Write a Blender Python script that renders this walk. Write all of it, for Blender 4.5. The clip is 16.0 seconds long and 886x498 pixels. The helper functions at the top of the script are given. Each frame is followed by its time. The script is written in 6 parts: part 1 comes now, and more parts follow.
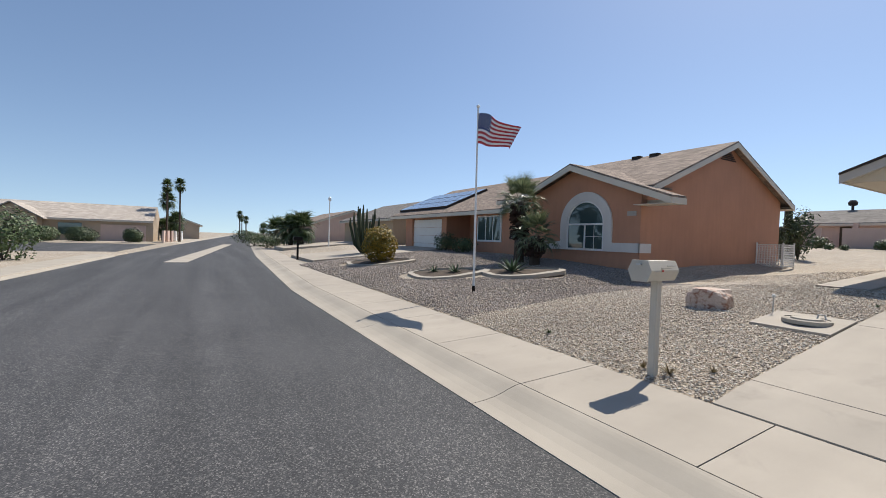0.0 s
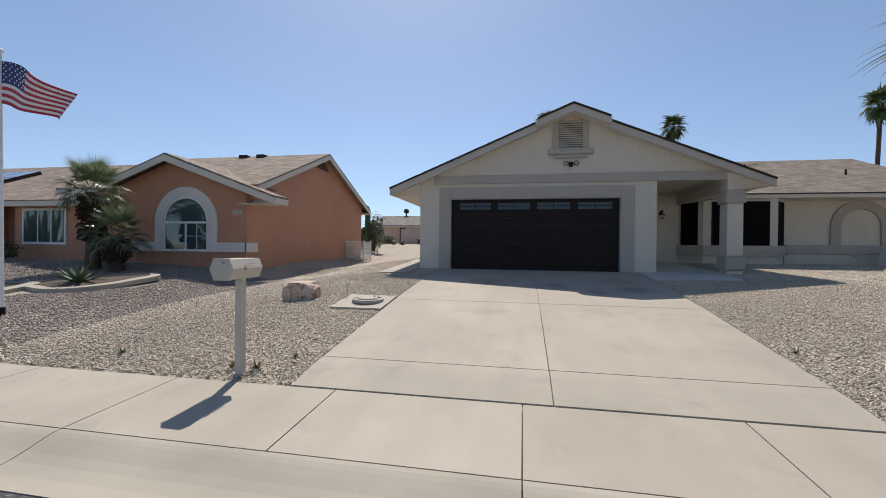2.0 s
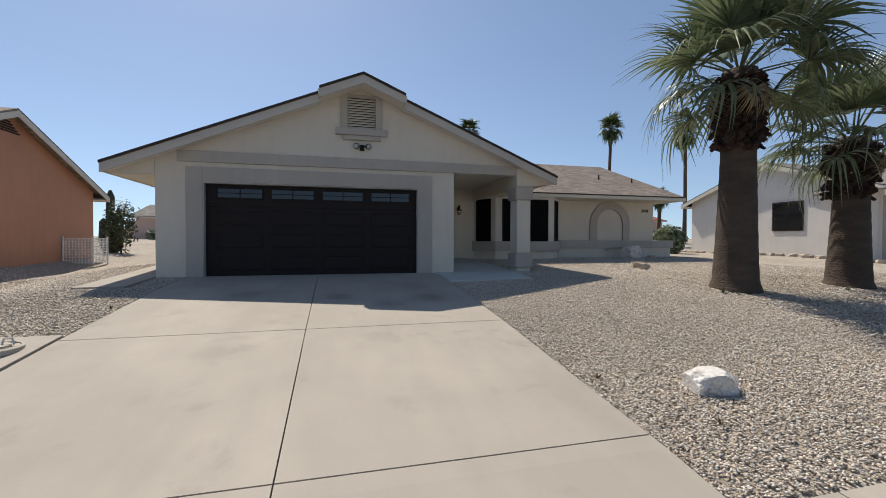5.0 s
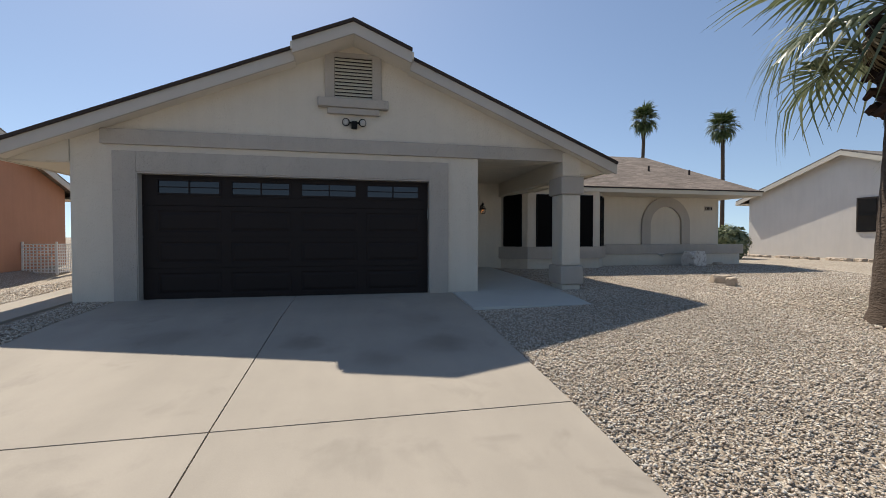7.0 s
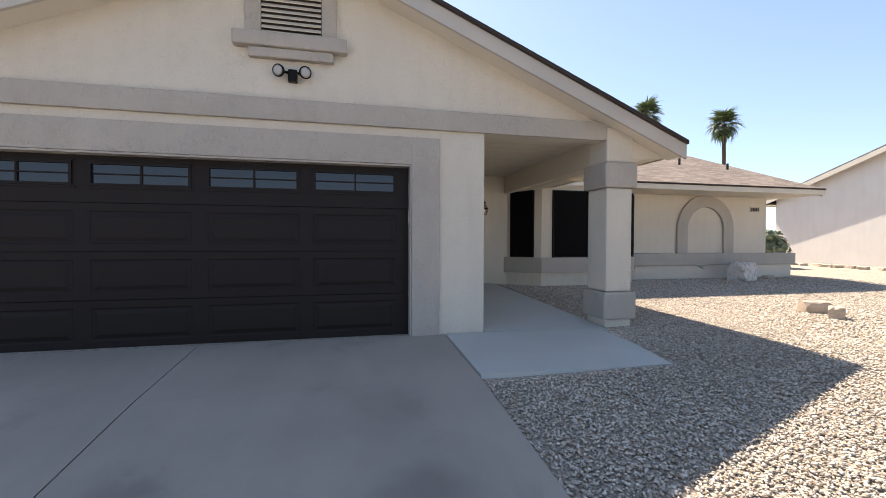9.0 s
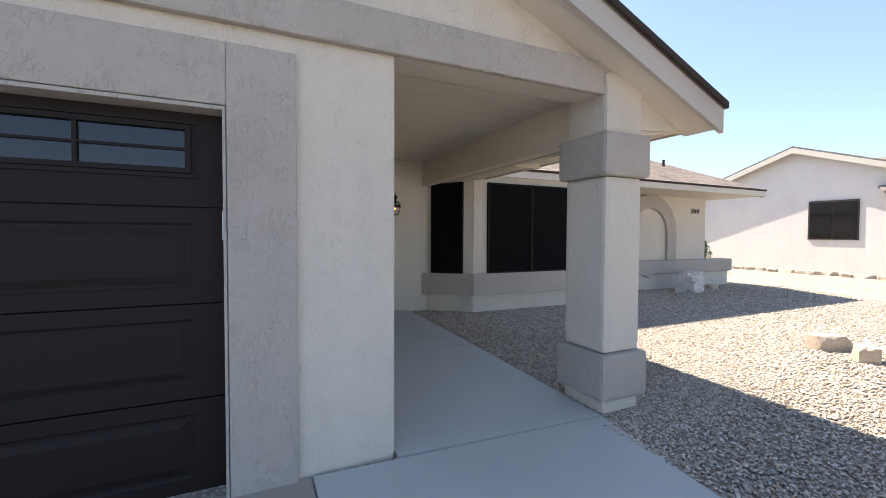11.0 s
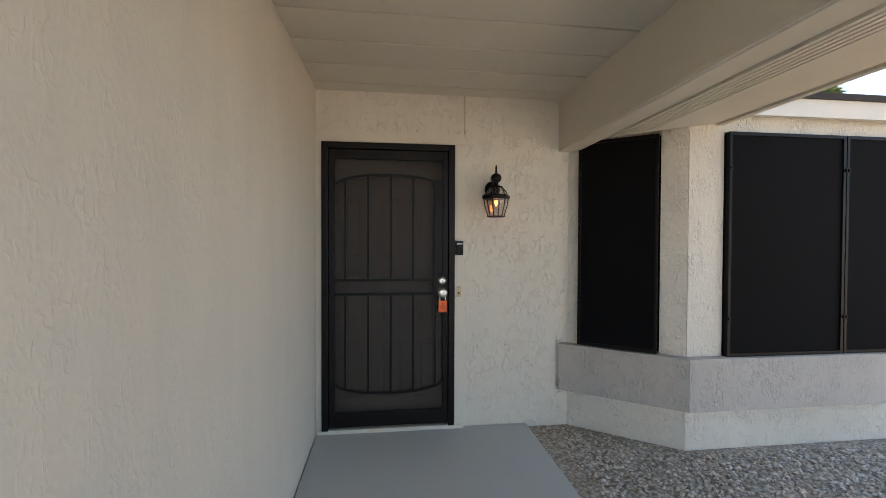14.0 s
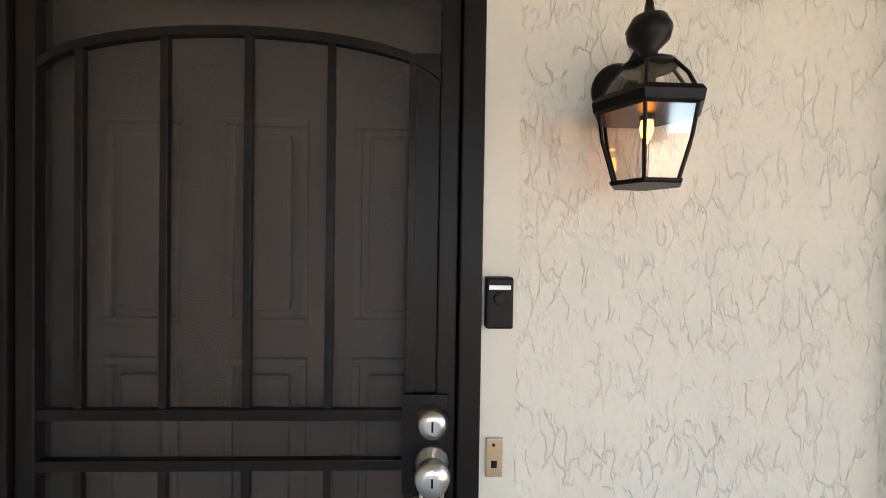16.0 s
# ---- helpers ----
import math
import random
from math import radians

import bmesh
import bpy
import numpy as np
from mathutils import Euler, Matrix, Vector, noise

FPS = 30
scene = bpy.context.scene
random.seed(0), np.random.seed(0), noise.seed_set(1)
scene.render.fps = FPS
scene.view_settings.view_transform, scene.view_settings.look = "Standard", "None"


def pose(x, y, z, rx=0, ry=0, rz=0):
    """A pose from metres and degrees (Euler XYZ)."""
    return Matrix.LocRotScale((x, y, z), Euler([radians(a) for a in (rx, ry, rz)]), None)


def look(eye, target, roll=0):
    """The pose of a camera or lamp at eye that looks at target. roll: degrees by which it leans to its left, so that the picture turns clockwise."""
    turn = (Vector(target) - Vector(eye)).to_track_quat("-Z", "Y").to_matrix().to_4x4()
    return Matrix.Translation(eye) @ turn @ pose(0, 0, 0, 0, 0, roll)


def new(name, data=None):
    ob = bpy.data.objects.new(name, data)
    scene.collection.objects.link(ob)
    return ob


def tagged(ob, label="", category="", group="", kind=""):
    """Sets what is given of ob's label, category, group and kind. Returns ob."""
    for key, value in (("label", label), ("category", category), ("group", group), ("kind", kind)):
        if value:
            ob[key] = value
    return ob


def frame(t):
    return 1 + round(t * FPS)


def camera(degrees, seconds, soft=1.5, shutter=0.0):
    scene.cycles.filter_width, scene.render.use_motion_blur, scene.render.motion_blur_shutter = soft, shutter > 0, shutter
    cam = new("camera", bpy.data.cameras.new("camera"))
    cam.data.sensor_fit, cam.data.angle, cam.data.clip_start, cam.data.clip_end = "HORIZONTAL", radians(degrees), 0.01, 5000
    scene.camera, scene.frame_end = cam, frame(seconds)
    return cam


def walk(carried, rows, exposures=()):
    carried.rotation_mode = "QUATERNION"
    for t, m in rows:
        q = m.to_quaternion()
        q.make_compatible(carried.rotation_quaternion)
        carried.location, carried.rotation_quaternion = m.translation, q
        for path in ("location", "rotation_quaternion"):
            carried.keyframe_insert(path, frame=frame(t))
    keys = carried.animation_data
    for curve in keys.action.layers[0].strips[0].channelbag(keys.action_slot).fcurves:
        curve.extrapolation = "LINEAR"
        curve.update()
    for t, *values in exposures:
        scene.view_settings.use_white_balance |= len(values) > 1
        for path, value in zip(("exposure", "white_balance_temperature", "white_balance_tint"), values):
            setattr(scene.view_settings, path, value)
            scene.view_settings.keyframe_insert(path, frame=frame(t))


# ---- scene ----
cam = camera(93.2, 16.0, soft=0.9)
PATH = [
    (0, (-0.57, -12.831, 0.701), (-2.294, -11.819, 0.651), 1.8),
    (0.5, (-0.524, -12.693, 0.674), (-1.963, -11.305, 0.639), 1.6),
    (1, (-0.427, -12.656, 0.671), (-1.466, -10.947, 0.65), 1.2),
    (1.5, (-0.356, -12.614, 0.686), (-1.017, -10.726, 0.668), 0.8),
    (2, (-0.276, -12.578, 0.689), (-0.649, -10.614, 0.676), 0.6),
    (2.5, (-0.126, -12.521, 0.697), (-0.221, -10.523, 0.684), 0.3),
    (3, (-0.017, -12.358, 0.717), (0.148, -10.365, 0.701), 0.1),
    (3.5, (0.113, -11.977, 0.755), (0.51, -10.017, 0.734), -0.1),
    (3.7, (0.115, -11.86, 0.76), (0.595, -9.918, 0.736), -0.2),
    (5.8, (0.672, -9.32, 0.937), (1.168, -7.384, 0.89), 0.2),
    (6, (0.717, -9.059, 0.966), (1.186, -7.115, 0.916), 0.1),
    (6.5, (0.906, -8.426, 0.972), (1.353, -6.477, 0.927), 0.0),
    (7, (1.072, -7.797, 1.009), (1.481, -5.839, 0.967), 0.0),
    (7.5, (1.225, -7.135, 1.027), (1.611, -5.172, 0.99), 0.0),
    (8, (1.364, -6.481, 1.096), (1.743, -4.517, 1.059), -0.0),
    (8.5, (1.509, -5.826, 1.159), (1.879, -3.861, 1.12), 0.0),
    (9, (1.661, -5.164, 1.206), (2.109, -3.216, 1.163), 0.2),
    (9.2, (1.744, -4.94, 1.239), (2.276, -3.013, 1.191), -0.1),
    (11.5, (2.801, -1.901, 1.48), (3.654, -0.093, 1.414), 0.3),
    (12, (3.085, -1.319, 1.515), (3.939, 0.488, 1.446), 0.2),
    (12.5, (3.362, -0.813, 1.56), (4.064, 1.059, 1.497), 0.1),
    (13, (3.567, -0.291, 1.525), (4.002, 1.66, 1.489), 0.1),
    (13.5, (3.764, 0.285, 1.581), (4.074, 2.26, 1.53), -0.0),
    (14, (3.938, 0.894, 1.592), (4.18, 2.879, 1.557), 0.2),
    (14.5, (3.999, 1.491, 1.615), (4.238, 3.476, 1.573), 0.3),
    (15, (4.106, 2.076, 1.636), (4.317, 4.065, 1.598), 0.3),
    (15.5, (4.172, 2.62, 1.63), (4.301, 4.616, 1.601), 0.5),
    (16, (4.283, 3.097, 1.661), (4.363, 5.095, 1.633), 0.9),
]
walk(cam, [(t, look(eye, target, roll)) for t, eye, target, roll in PATH],
     [(0, 0.2, 6650, 10), (3.5, 0.06, 6750, 10), (6, 0.08, 6850, 10), (6.5, 0.06, 6900, 10), (7.5, 0.4, 7000, 11), (8.5, 0.95, 7350, 13), (9.2, 1.3, 7400, 15), (11.5, 1.47, 6900, 14), (12.5, 1.4, 6800, 15),
      (13, 1.58, 7150, 13), (14, 2.45, 7450, 12), (15, 2.98, 7650, 12), (16, 3.4, 7350, 13)])

# ---- light ----
SUN = Vector((-0.19, 0.663, 1.0)).normalized()
world = bpy.data.worlds.new("world")
scene.world = world
world.use_nodes = True
wn = world.node_tree.nodes
sky = wn.new("ShaderNodeTexSky")
sky.sky_type = "NISHITA"
sky.sun_disc = False
sky.sun_elevation = radians(55.4)
sky.sun_rotation = math.atan2(SUN.x, SUN.y)
sky.altitude = 300
sky.air_density = 1.0
sky.dust_density = 0.4
sky.ozone_density = 1.5
wn["Background"].inputs["Strength"].default_value = 0.123
sky_way = wn.new("ShaderNodeTexCoord")
sky_lift = wn.new("ShaderNodeMapping")
sky_lift.inputs["Location"].default_value = (0, 0, 0.09)
world.node_tree.links.new(sky_way.outputs["Generated"], sky_lift.inputs["Vector"])
world.node_tree.links.new(sky_lift.outputs[0], sky.inputs["Vector"])
world.node_tree.links.new(sky.outputs[0], wn["Background"].inputs["Color"])
sun_data = bpy.data.lights.new("sun", "SUN")
sun_data.energy, sun_data.angle, sun_data.color = 4.8, radians(0.53), (1.0, 0.95, 0.87)
sun = new("sun", sun_data)
sun.matrix_world = look(SUN * 50, (0, 0, 0))


# ---- builders ----
def link(name, data, parent=None, label=""):
    ob = new(name, data)
    if parent is not None:
        ob.parent = parent
    if label:
        ob["label"] = label
    return ob


def part(name, bm, material, parent=None, label="", smooth=False):
    """Links a bmesh as one mesh object under a thing or a part."""
    me = bpy.data.meshes.new(name)
    bmesh.ops.recalc_face_normals(bm, faces=bm.faces)
    bm.to_mesh(me)
    bm.free()
    me.materials.append(material)
    if smooth:
        me.polygons.foreach_set("use_smooth", [True] * len(me.polygons))
    return link(name, me, parent, label)


def thing(name, label, category, at=(0, 0, 0), group="", kind="", turn=0.0):
    ob = new(name)
    ob.empty_display_size = 0.2
    ob.matrix_basis = pose(*at, 0, 0, turn)
    return tagged(ob, label, category, group, kind)


def box(bm, x0, x1, y0, y1, z0, z1, bevel=0.0, m=None):
    r = bmesh.ops.create_cube(bm, size=1.0)
    vs = r["verts"]
    for v in vs:
        v.co = Vector((x0 + (v.co.x + 0.5) * (x1 - x0), y0 + (v.co.y + 0.5) * (y1 - y0), z0 + (v.co.z + 0.5) * (z1 - z0)))
    if m is not None:
        bmesh.ops.transform(bm, matrix=m, verts=vs)
    if bevel:
        es = list({e for v in vs for e in v.link_edges})
        bmesh.ops.bevel(bm, geom=es, offset=bevel, segments=2, affect="EDGES", profile=0.6)
    return bm


def boxes(*rows, bevel=0.0):
    bm = bmesh.new()
    for r in rows:
        box(bm, *r, bevel=bevel)
    return bm


def prism(bm, pts, a, b, axis="z"):
    """A closed polygon in the two other axes, carried from a to b along axis."""
    def put(p, w):
        return {"x": (w, p[0], p[1]), "y": (p[0], w, p[1]), "z": (p[0], p[1], w)}[axis]
    lo = [bm.verts.new(put(p, a)) for p in pts]
    hi = [bm.verts.new(put(p, b)) for p in pts]
    n = len(pts)
    bm.faces.new(lo[::-1])
    bm.faces.new(hi)
    for i in range(n):
        bm.faces.new((lo[i], lo[(i + 1) % n], hi[(i + 1) % n], hi[i]))
    return bm


def poly(bm, *pts):
    return bm.faces.new([bm.verts.new(p) for p in pts])


def slab(bm, quad, thick):
    """A roof plane: four or three points above, and its own thickness straight down."""
    hi = [bm.verts.new(p) for p in quad]
    lo = [bm.verts.new((p[0], p[1], p[2] - thick)) for p in quad]
    n = len(quad)
    bm.faces.new(hi)
    bm.faces.new(lo[::-1])
    for i in range(n):
        bm.faces.new((lo[i], lo[(i + 1) % n], hi[(i + 1) % n], hi[i]))
    return bm


def tube(bm, path, radii, sides=8, cap=True):
    rings = []
    up = Vector((0.13, 0.21, 1)).normalized()
    for i, p in enumerate(path):
        p = Vector(p)
        d = (Vector(path[min(i + 1, len(path) - 1)]) - Vector(path[max(i - 1, 0)])).normalized()
        side = d.cross(up)
        side = side.normalized() if side.length > 1e-4 else Vector((1, 0, 0))
        other = d.cross(side).normalized()
        r = radii[i] if hasattr(radii, "__len__") else radii
        rings.append([bm.verts.new(p + r * (math.cos(k * math.tau / sides) * side + math.sin(k * math.tau / sides) * other)) for k in range(sides)])
    for a, b in zip(rings, rings[1:]):
        for k in range(sides):
            bm.faces.new((a[k], a[(k + 1) % sides], b[(k + 1) % sides], b[k]))
    if cap:
        bm.faces.new(rings[0][::-1])
        bm.faces.new(rings[-1])
    return bm


def lathe(bm, profile, sides=16, at=(0, 0, 0)):
    """profile: (radius, height) rows from below."""
    rings = [[bm.verts.new((at[0] + r * math.cos(k * math.tau / sides), at[1] + r * math.sin(k * math.tau / sides), at[2] + z)) for k in range(sides)] for r, z in profile]
    for a, b in zip(rings, rings[1:]):
        for k in range(sides):
            bm.faces.new((a[k], a[(k + 1) % sides], b[(k + 1) % sides], b[k]))
    bm.faces.new(rings[0][::-1])
    bm.faces.new(rings[-1])
    return bm


# ---- materials ----
def base_mat(name):
    m = bpy.data.materials.new(name)
    m.use_nodes = True
    nt = m.node_tree
    return m, nt, nt.nodes["Principled BSDF"]


def node(nt, kind, **values):
    n = nt.nodes.new(kind)
    for key, v in values.items():
        n.inputs[key.replace("_", " ")].default_value = v
    return n


def ramp(nt, source, stops):
    r = nt.nodes.new("ShaderNodeValToRGB")
    while len(r.color_ramp.elements) < len(stops):
        r.color_ramp.elements.new(0.5)
    for e, (p, c) in zip(r.color_ramp.elements, stops):
        e.position = p
        e.color = (*c, 1) if hasattr(c, "__len__") else (c, c, c, 1)
    nt.links.new(source, r.inputs[0])
    return r.outputs[0]


def mixed(nt, kind, a, b, factor=1.0):
    n = nt.nodes.new("ShaderNodeMix")
    n.data_type, n.blend_type = "RGBA", kind
    for sock, v in ((n.inputs[0], factor), (n.inputs[6], a), (n.inputs[7], b)):
        if hasattr(v, "links"):
            nt.links.new(v, sock)
        elif hasattr(v, "__len__"):
            sock.default_value = (*v, 1)
        else:
            sock.default_value = v
    return n.outputs[2]


def place(nt, scale=(1, 1, 1)):
    g = nt.nodes.new("ShaderNodeNewGeometry")
    mp = nt.nodes.new("ShaderNodeMapping")
    mp.inputs["Scale"].default_value = scale
    nt.links.new(g.outputs["Position"], mp.inputs["Vector"])
    return mp.outputs[0]


def noise_tex(nt, vec, scale, detail=4.0, rough=0.55, dist=0.0):
    n = node(nt, "ShaderNodeTexNoise", Scale=scale, Detail=detail, Roughness=rough, Distortion=dist)
    nt.links.new(vec, n.inputs["Vector"])
    return n.outputs[0]


def bumped(nt, b, height, strength, distance):
    bp = node(nt, "ShaderNodeBump", Strength=strength, Distance=distance)
    nt.links.new(height, bp.inputs["Height"])
    nt.links.new(bp.outputs[0], b.inputs["Normal"])


def surf(name, c, rough=0.8, var=0.14, big=0.9, fine=45.0, bump=0.25, dist=0.004, metal=0.0, spec=0.4, pieces=0.0, stretch=(1, 1, 1), stains=0.0):
    """A plain surface with stains at one scale, grain at another and a fine relief."""
    m, nt, b = base_mat(name)
    v = place(nt, stretch)
    n1, n2 = noise_tex(nt, v, big, 5), noise_tex(nt, v, fine, 3)
    t = ramp(nt, n1, [(0.25, 1 - var), (0.75, 1 + var * 0.4)])
    g = ramp(nt, n2, [(0.2, 1 - var * 0.7), (0.8, 1.0)])
    col = mixed(nt, "MULTIPLY", mixed(nt, "MULTIPLY", c, t), g)
    if stains:
        spots = ramp(nt, noise_tex(nt, v, 1.7, 4, 0.6, 0.4), [(0.60, 1.0), (0.72, 1 - stains)])
        streak = ramp(nt, noise_tex(nt, place(nt, (2.2, 0.5, 1)), 1.1, 5), [(0.35, 1 - stains * 0.5), (0.6, 1.0)])
        col = mixed(nt, "MULTIPLY", mixed(nt, "MULTIPLY", col, spots), streak)
    if pieces:
        info = nt.nodes.new("ShaderNodeObjectInfo")
        col = mixed(nt, "MULTIPLY", col, ramp(nt, info.outputs["Random"], [(0, 1 - pieces), (1, 1.0)]))
    nt.links.new(col, b.inputs["Base Color"])
    b.inputs["Roughness"].default_value = rough
    b.inputs["Metallic"].default_value = metal
    b.inputs["Specular IOR Level"].default_value = spec
    if bump:
        bumped(nt, b, n2, bump, dist)
    return m


def warped(nt, vec, scale, amount):
    """The place, pushed about by a noise, so that lines wander."""
    n = node(nt, "ShaderNodeTexNoise", Scale=scale, Detail=2.0)
    nt.links.new(vec, n.inputs["Vector"])
    push = nt.nodes.new("ShaderNodeVectorMath")
    push.operation = "SCALE"
    push.inputs["Scale"].default_value = amount
    nt.links.new(n.outputs["Color"], push.inputs[0])
    add = nt.nodes.new("ShaderNodeVectorMath")
    nt.links.new(vec, add.inputs[0])
    nt.links.new(push.outputs[0], add.inputs[1])
    return add.outputs[0]


def stucco(name, c, squiggle=0.75, var=0.08, marks=1.0, veins=0.0):
    """Skip-trowelled stucco: fine sand, broad dabs with curled lips in patches, and wandering ridges that run downwards."""
    m, nt, b = base_mat(name)
    v = place(nt)
    vs = place(nt, (1, 1, 0.5))
    lip = ramp(nt, noise_tex(nt, vs, 38, 2.5, 0.5, 0.35), [(0.38, 0), (0.5, marks), (0.56, marks * 0.2), (0.72, 0)])
    patch = ramp(nt, noise_tex(nt, v, 7, 3, 0.6), [(0.4, 0.12), (0.6, 1)])
    broken = ramp(nt, noise_tex(nt, v, 24, 2, 0.5), [(0.38, 0.15), (0.54, 1)])
    h = mixed(nt, "MULTIPLY", mixed(nt, "MULTIPLY", lip, patch), broken)
    if veins:
        vo = node(nt, "ShaderNodeTexVoronoi", Scale=25.0)
        vo.feature = "DISTANCE_TO_EDGE"
        nt.links.new(warped(nt, place(nt, (1, 1, 0.42)), 30, 0.05), vo.inputs["Vector"])
        line = ramp(nt, vo.outputs["Distance"], [(0.0, veins), (0.035, veins * 0.5), (0.07, 0.0)])
        h = mixed(nt, "ADD", h, mixed(nt, "MULTIPLY", line, ramp(nt, noise_tex(nt, v, 15, 2), [(0.43, 0), (0.57, 1)])), 1.0)
    dab = noise_tex(nt, vs, 26, 2)
    sand = noise_tex(nt, v, 240, 2)
    h = mixed(nt, "ADD", h, mixed(nt, "MULTIPLY", dab, (0.5, 0.5, 0.5)), 1.0)
    h = mixed(nt, "ADD", h, mixed(nt, "MULTIPLY", sand, (0.1, 0.1, 0.1)), 1.0)
    stain = ramp(nt, noise_tex(nt, v, 0.8, 5), [(0.3, 1 - var), (0.7, 1.0)])
    drip = ramp(nt, noise_tex(nt, place(nt, (4, 4, 0.5)), 1.5, 4), [(0.3, 1 - var * 0.5), (0.6, 1.0)])
    speck = ramp(nt, noise_tex(nt, v, 70, 3), [(0.3, 0.96), (0.6, 1.0)])
    col = mixed(nt, "MULTIPLY", mixed(nt, "MULTIPLY", mixed(nt, "MULTIPLY", c, stain), speck), drip)
    nt.links.new(col, b.inputs["Base Color"])
    b.inputs["Roughness"].default_value = 0.88
    b.inputs["Specular IOR Level"].default_value = 0.25
    bumped(nt, b, h, squiggle, 0.008)
    return m


def shingle(name, c):
    """Asphalt shingles in courses, each tab a little lighter or darker."""
    m, nt, b = base_mat(name)
    tc = nt.nodes.new("ShaderNodeUVMap")
    br = node(nt, "ShaderNodeTexBrick", Scale=1.0, Mortar_Size=0.006, Bias=0.0, Brick_Width=0.3, Row_Height=0.14)
    br.inputs["Color1"].default_value = (*[k * 0.72 for k in c], 1)
    br.inputs["Color2"].default_value = (*[min(1, k * 1.2) for k in c], 1)
    br.inputs["Mortar"].default_value = (*[k * 0.45 for k in c], 1)
    nt.links.new(tc.outputs[0], br.inputs["Vector"])
    v = place(nt)
    col = mixed(nt, "MULTIPLY", br.outputs["Color"], ramp(nt, noise_tex(nt, v, 1.3, 5), [(0.3, 0.8), (0.7, 1.05)]))
    col = mixed(nt, "MULTIPLY", col, ramp(nt, noise_tex(nt, v, 90, 2), [(0.3, 0.75), (0.7, 1.05)]))
    nt.links.new(col, b.inputs["Base Color"])
    b.inputs["Roughness"].default_value = 0.92
    b.inputs["Specular IOR Level"].default_value = 0.2
    bumped(nt, b, br.outputs["Fac"], -0.5, 0.01)
    return m


def gravel_mat(name, colours, ground=False):
    """Crushed granite: for the ground sheet a cell pattern with gap shade in its colour, for loose stones one colour a
    stone.
    """
    m, nt, b = base_mat(name)
    if ground:
        v = place(nt)
        vo = node(nt, "ShaderNodeTexVoronoi", Scale=48.0)
        nt.links.new(v, vo.inputs["Vector"])
        sep = nt.nodes.new("ShaderNodeSeparateColor")
        nt.links.new(vo.outputs["Color"], sep.inputs[0])
        pick = sep.outputs[0]
        # shade between the stones, painted: each cell's colour darkens towards its edge
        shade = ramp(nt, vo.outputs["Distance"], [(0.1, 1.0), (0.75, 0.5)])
    else:
        g = nt.nodes.new("ShaderNodeNewGeometry")
        pick = g.outputs["Random Per Island"]
        v = place(nt)
        shade = ramp(nt, noise_tex(nt, v, 160, 2), [(0.3, 0.8), (0.7, 1.0)])
    n = len(colours)
    col = ramp(nt, pick, [((i + 0.5) / n, c) for i, c in enumerate(colours)])
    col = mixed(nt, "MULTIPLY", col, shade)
    col = mixed(nt, "MULTIPLY", col, ramp(nt, noise_tex(nt, v, 0.35, 5), [(0.3, 0.82), (0.7, 1.05)]))
    nt.links.new(col, b.inputs["Base Color"])
    b.inputs["Roughness"].default_value = 0.92
    b.inputs["Specular IOR Level"].default_value = 0.2
    if ground:
        bumped(nt, b, vo.outputs["Distance"], -0.8, 0.012)
    return m


def asphalt_mat():
    m, nt, b = base_mat("asphalt")
    v = place(nt)
    vo = node(nt, "ShaderNodeTexVoronoi", Scale=95.0)
    nt.links.new(v, vo.inputs["Vector"])
    sep = nt.nodes.new("ShaderNodeSeparateColor")
    nt.links.new(vo.outputs["Color"], sep.inputs[0])
    col = ramp(nt, sep.outputs[0], [(0.0, (0.030, 0.030, 0.032)), (0.6, (0.055, 0.055, 0.057)), (0.85, (0.10, 0.098, 0.095)), (1.0, (0.2, 0.19, 0.18))])
    lanes = ramp(nt, noise_tex(nt, place(nt, (0.05, 1.1, 1)), 1.3, 3), [(0.3, 0.72), (0.7, 1.25)])
    col = mixed(nt, "MULTIPLY", col, lanes)
    col = mixed(nt, "MULTIPLY", col, ramp(nt, noise_tex(nt, v, 0.5, 6), [(0.3, 0.85), (0.7, 1.1)]))
    nt.links.new(col, b.inputs["Base Color"])
    b.inputs["Roughness"].default_value = 0.75
    b.inputs["Specular IOR Level"].default_value = 0.35
    bumped(nt, b, vo.outputs["Distance"], -0.7, 0.006)
    return m


def glass_mat(name, tint, rough=0.03, spec=0.9, coat=0.4):
    m, nt, b = base_mat(name)
    b.inputs["Base Color"].default_value = (*tint, 1)
    b.inputs["Roughness"].default_value = rough
    b.inputs["Specular IOR Level"].default_value = spec
    b.inputs["Coat Weight"].default_value = coat
    return m


def clear_mat(name, tint=(0.95, 0.94, 0.92), glossy=0.16):
    m, nt, b = base_mat(name)
    out = nt.nodes["Material Output"]
    tr = nt.nodes.new("ShaderNodeBsdfTransparent")
    tr.inputs[0].default_value = (*tint, 1)
    gl = nt.nodes.new("ShaderNodeBsdfGlossy")
    gl.inputs["Roughness"].default_value = 0.05
    mx = nt.nodes.new("ShaderNodeMixShader")
    mx.inputs[0].default_value = glossy
    for a, c in ((tr.outputs[0], mx.inputs[1]), (gl.outputs[0], mx.inputs[2]), (mx.outputs[0], out.inputs[0])):
        nt.links.new(a, c)
    return m


